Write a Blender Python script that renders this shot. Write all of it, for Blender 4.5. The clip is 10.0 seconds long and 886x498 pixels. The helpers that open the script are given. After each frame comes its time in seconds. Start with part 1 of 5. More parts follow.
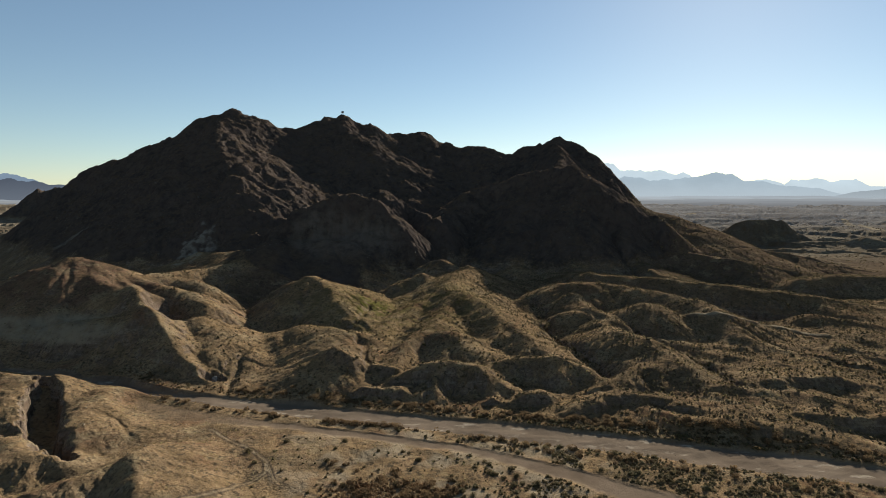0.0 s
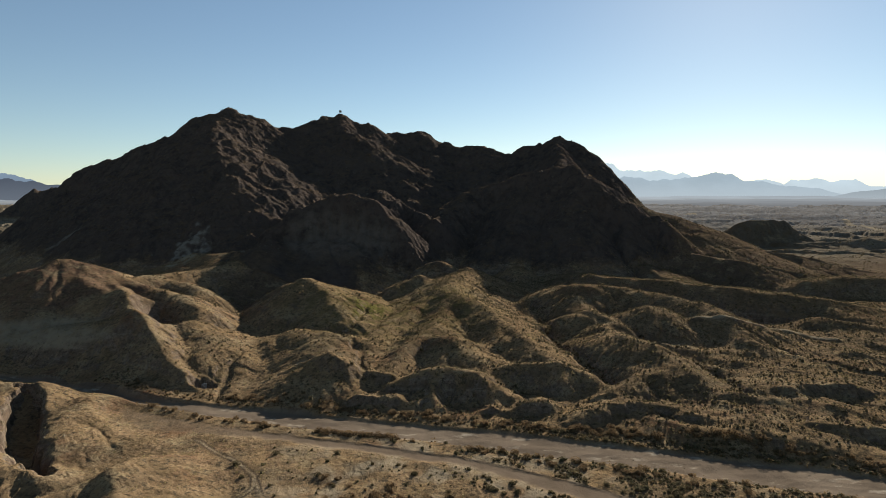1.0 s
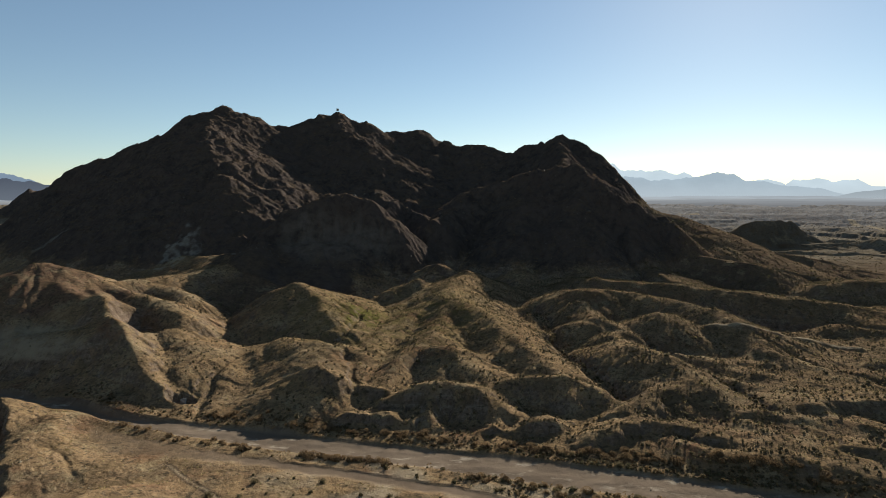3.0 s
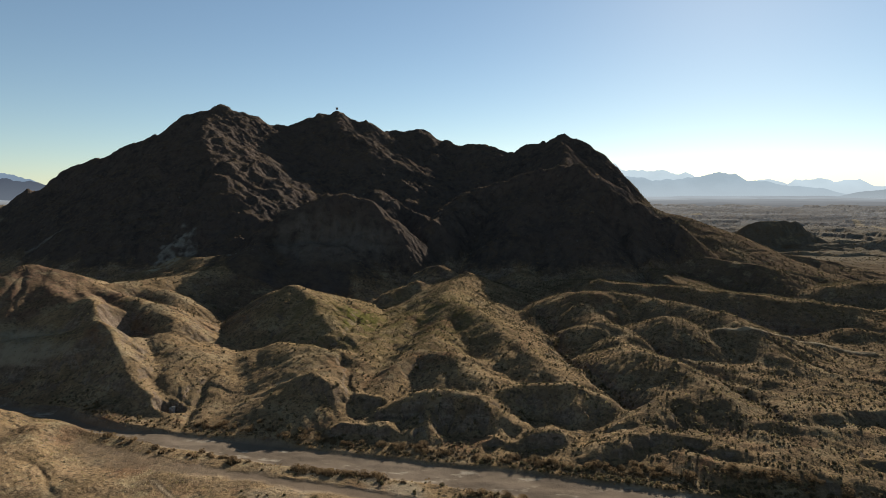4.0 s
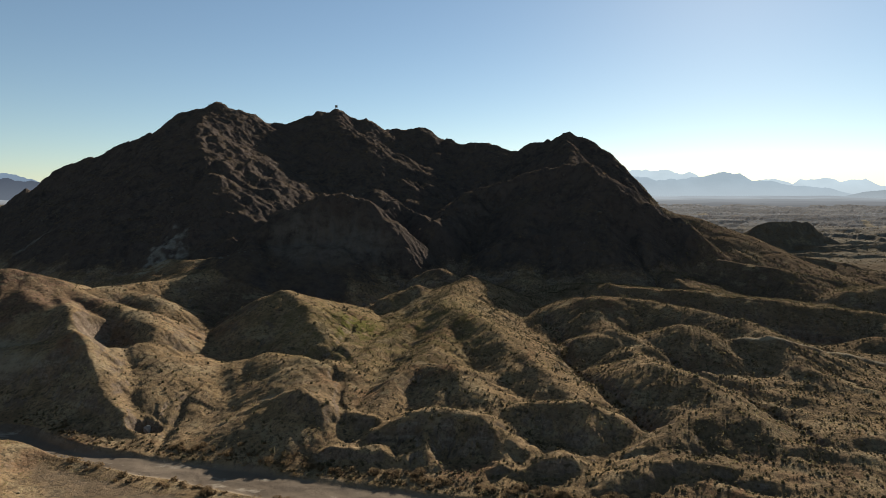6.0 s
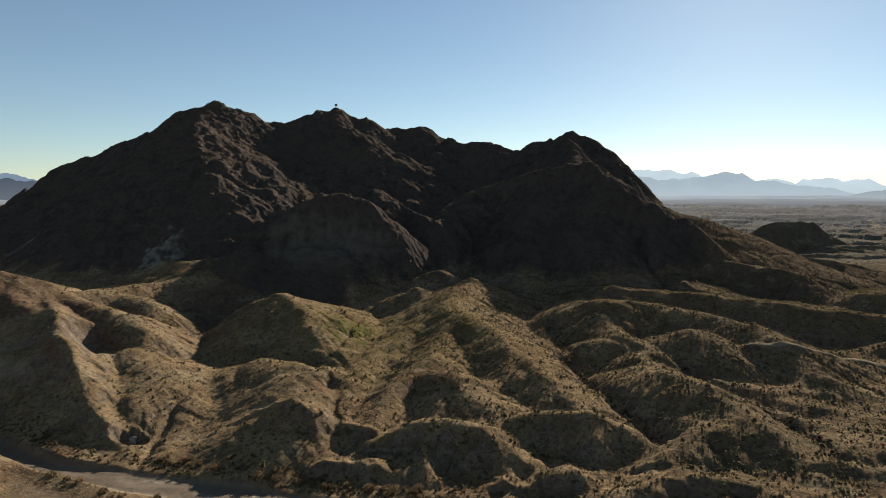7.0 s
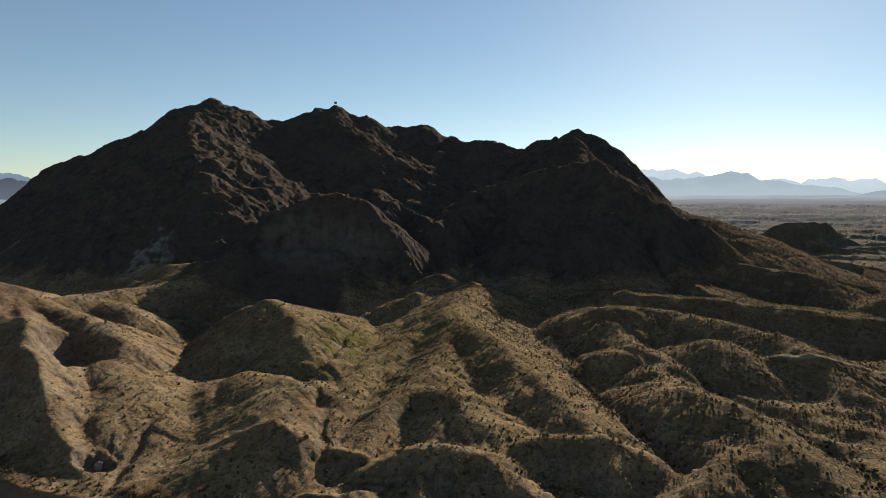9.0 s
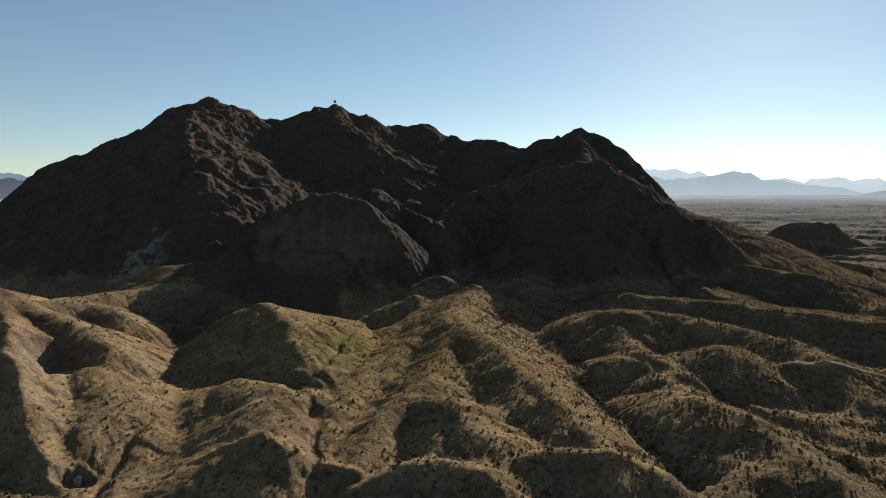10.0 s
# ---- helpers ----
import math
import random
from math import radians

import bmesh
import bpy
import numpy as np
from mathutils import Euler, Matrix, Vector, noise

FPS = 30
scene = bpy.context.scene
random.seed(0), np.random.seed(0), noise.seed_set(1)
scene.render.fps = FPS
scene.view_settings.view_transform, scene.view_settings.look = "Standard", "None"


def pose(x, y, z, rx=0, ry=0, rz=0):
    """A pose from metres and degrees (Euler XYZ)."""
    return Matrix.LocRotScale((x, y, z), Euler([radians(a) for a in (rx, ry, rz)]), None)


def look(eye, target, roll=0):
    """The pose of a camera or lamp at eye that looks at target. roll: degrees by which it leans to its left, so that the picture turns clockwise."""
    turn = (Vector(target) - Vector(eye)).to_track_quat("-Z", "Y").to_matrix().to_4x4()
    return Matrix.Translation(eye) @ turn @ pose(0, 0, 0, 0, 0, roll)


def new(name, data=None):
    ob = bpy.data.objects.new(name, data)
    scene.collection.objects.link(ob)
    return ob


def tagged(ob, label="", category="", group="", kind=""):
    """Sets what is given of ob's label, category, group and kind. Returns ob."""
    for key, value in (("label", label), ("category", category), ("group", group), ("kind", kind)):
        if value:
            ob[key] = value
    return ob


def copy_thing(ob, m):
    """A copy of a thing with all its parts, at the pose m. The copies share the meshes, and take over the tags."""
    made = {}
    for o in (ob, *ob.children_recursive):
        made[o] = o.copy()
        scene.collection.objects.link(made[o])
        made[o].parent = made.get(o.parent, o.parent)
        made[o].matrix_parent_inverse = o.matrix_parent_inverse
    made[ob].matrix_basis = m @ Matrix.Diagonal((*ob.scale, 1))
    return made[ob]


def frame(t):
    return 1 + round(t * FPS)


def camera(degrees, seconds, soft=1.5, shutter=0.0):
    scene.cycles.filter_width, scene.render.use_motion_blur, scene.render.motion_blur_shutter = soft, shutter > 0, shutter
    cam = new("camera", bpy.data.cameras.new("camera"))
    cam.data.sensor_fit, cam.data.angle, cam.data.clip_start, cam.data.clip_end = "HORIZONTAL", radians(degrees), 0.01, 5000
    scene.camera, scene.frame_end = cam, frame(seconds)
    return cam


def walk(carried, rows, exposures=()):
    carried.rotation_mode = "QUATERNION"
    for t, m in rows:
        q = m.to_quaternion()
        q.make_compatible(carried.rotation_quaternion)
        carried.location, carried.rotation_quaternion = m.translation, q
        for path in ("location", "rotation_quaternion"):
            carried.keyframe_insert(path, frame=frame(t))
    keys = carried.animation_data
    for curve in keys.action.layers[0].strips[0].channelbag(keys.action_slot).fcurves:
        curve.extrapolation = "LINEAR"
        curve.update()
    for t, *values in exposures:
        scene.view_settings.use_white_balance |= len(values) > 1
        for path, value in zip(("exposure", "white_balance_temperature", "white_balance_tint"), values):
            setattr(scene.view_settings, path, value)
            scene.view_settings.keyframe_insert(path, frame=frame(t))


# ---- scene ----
cam = camera(74.0, 10.0, soft=0.8)
METRES, EYE, TILT = 100.0, 87.0, -5.286
ROWS = [
    (0.0, 0.00000, 0.00000, 0.00000, 0.000, 0.000, 0.000),
    (0.5, 0.00350, 0.04651, 0.00462, -0.039, 0.004, 0.005),
    (1.0, 0.00679, 0.09367, 0.00924, -0.062, 0.007, 0.009),
    (1.5, 0.00990, 0.14145, 0.01386, -0.071, 0.009, 0.011),
    (2.0, 0.01285, 0.18978, 0.01847, -0.066, 0.010, 0.012),
    (2.5, 0.01567, 0.23863, 0.02308, -0.049, 0.011, 0.011),
    (4.0, 0.02357, 0.38776, 0.03691, 0.065, 0.007, 0.003),
    (4.5, 0.02611, 0.43818, 0.04152, 0.121, 0.005, -0.001),
    (5.0, 0.02865, 0.48886, 0.04613, 0.182, 0.002, -0.006),
    (5.5, 0.03121, 0.53977, 0.05075, 0.250, -0.002, -0.012),
    (7.0, 0.03926, 0.69335, 0.06462, 0.472, -0.013, -0.029),
    (7.5, 0.04215, 0.74467, 0.06925, 0.550, -0.018, -0.034),
    (8.0, 0.04520, 0.79597, 0.07389, 0.627, -0.022, -0.040),
    (8.5, 0.04842, 0.84720, 0.07854, 0.703, -0.027, -0.044),
    (9.0, 0.05183, 0.89831, 0.08320, 0.776, -0.031, -0.048),
    (9.5, 0.05548, 0.94926, 0.08786, 0.846, -0.035, -0.052),
    (10.0, 0.05937, 1.00000, 0.09253, 0.910, -0.039, -0.054),
]
walk(cam, [(t, pose(0, 0, EYE, TILT) @ pose(METRES * x, METRES * y, METRES * z, 90 + pitch, roll, yaw)) for t, x, y, z, yaw, pitch, roll in ROWS])

# ---- light: a low sun behind the mountain, ahead and to the right ----
SUN_AZIMUTH, SUN_HEIGHT = 26.0, 22.0
world = bpy.data.worlds.new("world")
scene.world = world
world.use_nodes = True
sky = world.node_tree.nodes.new("ShaderNodeTexSky")
sky.sky_type, sky.sun_disc = "NISHITA", False
sky.sun_elevation, sky.sun_rotation = radians(SUN_HEIGHT), radians(SUN_AZIMUTH)
sky.altitude, sky.air_density, sky.dust_density, sky.ozone_density = 1000, 0.95, 0.17, 1.5
world.node_tree.nodes["Background"].inputs["Strength"].default_value = 0.0535
air = world.node_tree.nodes.new("ShaderNodeMix")
air.data_type = "RGBA"
air.inputs[0].default_value, air.inputs[7].default_value = 0.08, (3.4, 5.6, 7.3, 1.0)
tint = world.node_tree.nodes.new("ShaderNodeMix")
tint.data_type, tint.blend_type = "RGBA", "MULTIPLY"
tint.inputs[0].default_value, tint.inputs[7].default_value = 1.0, (1.0, 1.0, 0.945, 1.0)
world.node_tree.links.new(sky.outputs["Color"], tint.inputs[6])
world.node_tree.links.new(tint.outputs[2], air.inputs[6])
world.node_tree.links.new(air.outputs[2], world.node_tree.nodes["Background"].inputs["Color"])
sun = new("sun", bpy.data.lights.new("sun", "SUN"))
sun.data.energy, sun.data.angle, sun.data.color = 5.0, radians(0.53), (1.0, 0.985, 0.91)
toward = Vector((math.sin(radians(SUN_AZIMUTH)) * math.cos(radians(SUN_HEIGHT)), math.cos(radians(SUN_AZIMUTH)) * math.cos(radians(SUN_HEIGHT)), math.sin(radians(SUN_HEIGHT))))
sun.matrix_world = look(toward * 900, (0, 0, 0))
scene.view_settings.exposure = 0.94


# ---- materials ----
class Nodes:
    """A short hand for building a material's nodes."""

    def __init__(self, name, roughness=0.9, specular=0.2):
        self.material = bpy.data.materials.new(name)
        self.material.use_nodes = True
        self.tree = self.material.node_tree
        self.shader = self.tree.nodes["Principled BSDF"]
        self.shader.inputs["Roughness"].default_value = roughness
        self.shader.inputs["Specular IOR Level"].default_value = specular
        self.place = self.tree.nodes.new("ShaderNodeNewGeometry").outputs["Position"]

    def put(self, node, key, value):
        if isinstance(value, bpy.types.NodeSocket):
            self.tree.links.new(value, node.inputs[key])
        else:
            node.inputs[key].default_value = value

    def noise(self, size, detail=5.0, rough=0.55, stretch=None):
        place = self.place
        if stretch:
            node = self.tree.nodes.new("ShaderNodeVectorMath")
            node.operation = "MULTIPLY"
            self.put(node, 0, place)
            node.inputs[1].default_value = stretch
            place = node.outputs[0]
        node = self.tree.nodes.new("ShaderNodeTexNoise")
        self.put(node, "Vector", place)
        node.inputs["Scale"].default_value = 1.0 / size
        node.inputs["Detail"].default_value = detail
        node.inputs["Roughness"].default_value = rough
        return node.outputs[0]

    def span(self, value, low, high, a=0.0, b=1.0):
        node = self.tree.nodes.new("ShaderNodeMapRange")
        for key, v in (("Value", value), ("From Min", low), ("From Max", high), ("To Min", a), ("To Max", b)):
            self.put(node, key, v)
        return node.outputs[0]

    def mix(self, weight, a, b, blend="MIX"):
        node = self.tree.nodes.new("ShaderNodeMix")
        node.data_type, node.blend_type = "RGBA", blend
        self.put(node, 0, weight)
        for key, v in ((6, a), (7, b)):
            self.put(node, key, (*v, 1.0) if isinstance(v, tuple) else v)
        return node.outputs[2]

    def times(self, a, b, operation="MULTIPLY"):
        node = self.tree.nodes.new("ShaderNodeMath")
        node.operation = operation
        self.put(node, 0, a)
        self.put(node, 1, b)
        return node.outputs[0]

    def field(self, name):
        node = self.tree.nodes.new("ShaderNodeAttribute")
        node.attribute_name = name
        return node.outputs["Fac"]

    def up(self):
        node = self.tree.nodes.new("ShaderNodeSeparateXYZ")
        self.put(node, 0, self.tree.nodes.new("ShaderNodeNewGeometry").outputs["Normal"])
        return node.outputs[2]

    def done(self, colour, height=None, depth=0.3):
        self.put(self.shader, "Base Color", (*colour, 1.0) if isinstance(colour, tuple) else colour)
        if height is not None:
            bump = self.tree.nodes.new("ShaderNodeBump")
            bump.inputs["Strength"].default_value = 1.0
            bump.inputs["Distance"].default_value = depth
            self.put(bump, "Height", height)
            self.tree.links.new(bump.outputs[0], self.shader.inputs["Normal"])
        return self.material


def earth_colour(n):
    """Dry clay and gravel of the badlands, thin straw grass, sand of the wash, dirt of the tracks."""
    broad, mid, fine = n.noise(70, 4), n.noise(9, 6, 0.65), n.noise(0.9, 4, 0.7)
    clay = n.mix(n.span(broad, 0.35, 0.65), (0.215, 0.136, 0.066), (0.176, 0.114, 0.059))
    clay = n.mix(n.span(mid, 0.42, 0.62), clay, (0.228, 0.147, 0.080))
    clay = n.mix(n.span(n.noise(30, 5, 0.6), 0.54, 0.70), clay, (0.134, 0.068, 0.038))
    clay = n.mix(n.times(n.span(n.noise(16, 7, 0.68), 0.50, 0.62), 0.75), clay, (0.113, 0.078, 0.044))
    clay = n.mix(n.times(n.span(n.noise(24, 7, 0.65, (0.7, 1.0, 1.0)), 0.55, 0.66), 0.7), clay, (0.242, 0.175, 0.101))
    bare = n.mix(n.span(mid, 0.35, 0.65), (0.114, 0.081, 0.058), (0.167, 0.116, 0.082))
    strata = n.noise(1.9, 5, 0.62, (0.06, 0.06, 1.0))
    bare = n.mix(n.times(n.span(strata, 0.52, 0.60), 0.4), bare, (0.235, 0.190, 0.135))
    bare = n.mix(n.times(n.span(strata, 0.47, 0.40), 0.35), bare, (0.080, 0.056, 0.038))
    runnel = n.noise(2.6, 6, 0.68, (1.0, 1.0, 0.12))
    bare = n.mix(n.times(n.span(runnel, 0.54, 0.62), 0.55), bare, (0.205, 0.150, 0.108))
    bare = n.mix(n.times(n.span(runnel, 0.46, 0.38), 0.55), bare, (0.066, 0.045, 0.033))
    steep = n.span(n.times(n.up(), n.span(mid, 0.3, 0.7, -0.06, 0.06), "ADD"), 0.86, 0.74)
    colour = n.mix(steep, clay, bare)
    bands = n.noise(110, 6, 0.62, (0.3, 1.0, 1.0))
    heath = n.mix(n.span(bands, 0.40, 0.60), (0.060, 0.046, 0.033), (0.144, 0.103, 0.068))
    rust = n.mix(n.span(n.noise(3.2, 6, 0.7), 0.40, 0.62), (0.128, 0.071, 0.045), (0.080, 0.050, 0.036))
    colour = n.mix(n.times(n.field("rust"), n.span(n.noise(13, 6, 0.65), 0.34, 0.56, 0.25, 1.0)), colour, rust)
    colour = n.mix(n.times(n.field("scrub"), n.span(n.noise(5, 5, 0.7), 0.35, 0.6, 0.6, 1.0)), colour, heath)
    scree = n.mix(n.span(n.noise(4, 6, 0.75), 0.42, 0.60), (0.092, 0.060, 0.042), (0.048, 0.034, 0.027))
    colour = n.mix(n.field("rubble"), colour, scree)
    range_land = n.mix(n.span(n.noise(120, 7, 0.65, (0.45, 1.0, 1.0)), 0.40, 0.60), (0.100, 0.080, 0.057), (0.200, 0.162, 0.115))
    # Haze over the far plain, put into its base colour as paler grey.
    far_haze = n.mix(n.span(n.noise(420, 7, 0.65, (0.35, 1.0, 1.0)), 0.38, 0.60), (0.125, 0.122, 0.122), (0.225, 0.220, 0.218))
    range_land = n.mix(n.field("far_haze"), range_land, far_haze)
    colour = n.mix(n.field("plain"), colour, range_land)
    crust = n.noise(12, 7, 0.68)
    colour = n.mix(n.times(n.span(crust, 0.52, 0.60), 0.55), colour, (0.108, 0.072, 0.038))
    colour = n.mix(n.times(n.span(crust, 0.45, 0.38), 0.45), colour, (0.245, 0.185, 0.105))
    grit = n.times(n.span(n.noise(1.3, 5, 0.8), 0.50, 0.60), n.span(n.noise(18, 4), 0.3, 0.65, 0.35, 1.0))
    colour = n.mix(n.times(grit, 0.75), colour, (0.068, 0.042, 0.026))
    colour = n.mix(n.times(n.span(fine, 0.5, 0.75), 0.35), colour, (0.241, 0.155, 0.090))
    speck = n.times(n.span(n.noise(2.1, 4, 0.65), 0.53, 0.63), n.span(n.noise(26, 4), 0.3, 0.6, 0.35, 0.95))
    colour = n.mix(speck, colour, (0.062, 0.046, 0.029))
    pale = n.times(n.field("pale"), n.span(mid, 0.30, 0.55))
    colour = n.mix(pale, colour, (0.231, 0.179, 0.118))
    # Olive tint from a lens flare, painted into the ground colour.
    green = n.times(n.field("green"), n.span(n.noise(6, 5, 0.7), 0.40, 0.62))
    colour = n.mix(green, colour, (0.085, 0.073, 0.022))
    flow = n.noise(14, 6, 0.6, (1.0, 0.25, 1.0))
    sand = n.mix(n.span(flow, 0.38, 0.62), (0.118, 0.086, 0.060), (0.155, 0.114, 0.080))
    sand = n.mix(n.times(n.span(n.noise(5, 6, 0.7, (0.4, 1.0, 1.0)), 0.57, 0.66), 0.8), sand, (0.300, 0.240, 0.175))
    colour = n.mix(n.field("wash"), colour, sand)
    colour = n.mix(n.field("track"), colour, n.mix(n.span(mid, 0.35, 0.65), (0.112, 0.079, 0.053), (0.150, 0.107, 0.073)))
    colour = n.mix(n.field("rut"), colour, (0.070, 0.051, 0.035))
    height = n.times(n.noise(3.0, 8, 0.7), n.times(n.noise(0.6, 3, 0.6), 0.25), "ADD")
    height = n.times(height, n.span(n.times(n.field("wash"), n.field("track"), "MAXIMUM"), 0.0, 1.0, 1.0, 0.25))
    return colour, height


def rock_colour(n):
    """Dark volcanic rock with brown scree and dry grass on the gentler ledges."""
    broad, mid = n.noise(60, 5, 0.6), n.noise(11, 7, 0.68)
    rock = n.mix(n.span(mid, 0.36, 0.64), (0.048, 0.038, 0.032), (0.098, 0.075, 0.060))
    rock = n.mix(n.span(broad, 0.42, 0.66), rock, (0.092, 0.067, 0.053))
    seams = n.noise(5, 8, 0.7, (1.0, 1.0, 0.25))
    rock = n.mix(n.times(n.span(seams, 0.50, 0.66), 0.7), rock, (0.046, 0.035, 0.028))
    ledge = n.span(n.times(n.up(), n.span(mid, 0.3, 0.7, -0.12, 0.12), "ADD"), 0.71, 0.87)
    grass = n.mix(n.span(n.noise(4, 5, 0.7), 0.4, 0.62), (0.110, 0.076, 0.050), (0.074, 0.053, 0.038))
    colour = n.mix(n.times(ledge, n.span(n.noise(16, 5, 0.6), 0.36, 0.58)), rock, grass)
    pale = n.times(n.field("pale"), n.span(mid, 0.34, 0.56))
    colour = n.mix(pale, colour, (0.215, 0.188, 0.150))
    height = n.times(n.noise(3.6, 9, 0.74), n.times(seams, 0.5), "ADD")
    return colour, height


def land_material():
    n = Nodes("desert_land", 1.0, 0.0)
    (earth, low), (rock, high) = earth_colour(n), rock_colour(n)
    stony = n.span(n.times(n.field("stony"), n.span(n.noise(8, 6, 0.7), 0.3, 0.7, -0.25, 0.25), "ADD"), 0.30, 0.62)
    height = n.times(n.times(low, n.span(stony, 0.0, 1.0, 0.95, 0.3)), n.times(high, n.span(stony, 0.0, 1.0, 0.0, 2.8)), "ADD")
    return n.done(n.mix(stony, earth, rock), height, 1.0)


def plain_material(name, a, b, size, depth=0.5):
    n = Nodes(name, 0.9, 0.15)
    return n.done(n.mix(n.span(n.noise(size, 6, 0.65), 0.36, 0.64), a, b), n.noise(size * 0.4, 6, 0.7), depth)


def leaf_material(name, a, b, c):
    n = Nodes(name, 0.9, 0.05)
    island = n.tree.nodes.new("ShaderNodeNewGeometry").outputs["Random Per Island"]
    leaf = n.mix(n.span(n.noise(4.0, 2), 0.4, 0.6), n.mix(island, a, b), c)
    thin, both = n.tree.nodes.new("ShaderNodeBsdfTranslucent"), n.tree.nodes.new("ShaderNodeMixShader")
    n.put(thin, "Color", leaf)
    both.inputs[0].default_value = 0.45
    n.tree.links.new(n.shader.outputs[0], both.inputs[1])
    n.tree.links.new(thin.outputs[0], both.inputs[2])
    n.tree.links.new(both.outputs[0], n.tree.nodes["Material Output"].inputs["Surface"])
    return n.done(leaf)


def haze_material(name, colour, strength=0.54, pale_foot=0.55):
    """Far ranges, pale with the air in between: that haze is painted in as emission."""
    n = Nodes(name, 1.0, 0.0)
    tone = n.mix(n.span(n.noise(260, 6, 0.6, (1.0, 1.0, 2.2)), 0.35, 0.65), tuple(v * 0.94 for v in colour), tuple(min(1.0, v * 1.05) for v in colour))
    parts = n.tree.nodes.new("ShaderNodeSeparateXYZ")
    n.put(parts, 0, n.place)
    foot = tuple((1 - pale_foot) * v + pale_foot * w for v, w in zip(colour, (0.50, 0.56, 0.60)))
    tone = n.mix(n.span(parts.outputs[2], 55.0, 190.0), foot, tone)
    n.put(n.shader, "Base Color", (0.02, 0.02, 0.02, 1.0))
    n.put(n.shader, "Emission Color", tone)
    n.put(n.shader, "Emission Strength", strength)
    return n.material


def hazed_plain_material():
    """The far plain, streaked by scrub and bare flats. Haze is painted in as emission, paler and bluer with distance.
    """
    n = Nodes("hazed_plain", 1.0, 0.0)
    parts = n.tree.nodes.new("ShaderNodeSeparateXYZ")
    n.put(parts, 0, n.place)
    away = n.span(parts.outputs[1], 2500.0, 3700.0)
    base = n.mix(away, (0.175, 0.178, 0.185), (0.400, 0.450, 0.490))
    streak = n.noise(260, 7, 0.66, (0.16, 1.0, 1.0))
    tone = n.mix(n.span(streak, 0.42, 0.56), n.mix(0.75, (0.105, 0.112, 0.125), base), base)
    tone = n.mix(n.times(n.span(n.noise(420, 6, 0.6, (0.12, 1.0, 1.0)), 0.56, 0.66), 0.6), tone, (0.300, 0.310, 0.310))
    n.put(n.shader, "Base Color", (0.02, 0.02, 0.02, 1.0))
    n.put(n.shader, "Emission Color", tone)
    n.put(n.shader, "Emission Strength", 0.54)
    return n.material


LAND = land_material()


# ---- the lie of the land ----
TABLE = np.random.RandomState(7).permutation(256)
TABLE = np.concatenate([TABLE, TABLE])
SPOKES = np.stack([np.cos(np.arange(16) * math.pi / 8), np.sin(np.arange(16) * math.pi / 8)], -1)


def swell(x, y, size, seed=0):
    """Smooth noise from -1 to 1 with humps of about that size."""
    u, v = x / size + seed * 17.31, y / size - seed * 9.77
    i, j = np.floor(u).astype(int), np.floor(v).astype(int)
    fx, fy = u - i, v - j
    wx, wy = fx * fx * fx * (fx * (fx * 6 - 15) + 10), fy * fy * fy * (fy * (fy * 6 - 15) + 10)
    out = []
    for a in (0, 1):
        for b in (0, 1):
            way = SPOKES[TABLE[(TABLE[(i + a) & 255] + j + b) & 255] & 15]
            out.append(way[..., 0] * (fx - a) + way[..., 1] * (fy - b))
    low, high = out[0] + wy * (out[1] - out[0]), out[2] + wy * (out[3] - out[2])
    return 1.5 * (low + wx * (high - low))


def layers(x, y, size, count, gain=0.5, seed=0, folded=False):
    total, weight = 0.0, 1.0
    for k in range(count):
        n = swell(x, y, size / 2.03**k, seed + k)
        total = total + weight * ((0.5 - np.abs(n)) * 2 if folded else n)
        weight *= gain
    return total


def ease(v, low, high):
    k = np.clip((v - low) / (high - low), 0, 1)
    return k * k * (3 - 2 * k)


def along(x, y, line):
    """The distance to a line of (x, y, ...) points, the way along it, and its other values there."""
    line = np.array(line, float)
    best = np.full(x.shape, 1e9)
    way, rest, run = np.zeros(x.shape), [np.zeros(x.shape) for _ in line[0][2:]], 0.0
    for a, b in zip(line[:-1], line[1:]):
        step = b[:2] - a[:2]
        span = math.hypot(*step)
        k = np.clip(((x - a[0]) * step[0] + (y - a[1]) * step[1]) / span**2, 0, 1)
        d = np.hypot(x - a[0] - k * step[0], y - a[1] - k * step[1])
        near = d < best
        best, way = np.where(near, d, best), np.where(near, run + k * span, way)
        for n in range(len(rest)):
            rest[n] = np.where(near, a[2 + n] + k * (b[2 + n] - a[2 + n]), rest[n])
        run += span
    return best, way, rest


# Each ridge: the landform it belongs to, its crest line in metres, the slopes of its left and right flanks seen along the line,
# the roundness of its crest, and the depth and spacing of the rills down its flanks.
RIDGES = []
HARD = ("mountain", "pale_crag", "bluff", "dome", "mesa", "west_butte", "rocky_knoll")


def ridge(form, line, left=0.55, right=0.55, crest=3.0, rill=1.2, pitch=14.0):
    RIDGES.append((form, line, left, right, crest, rill, pitch))


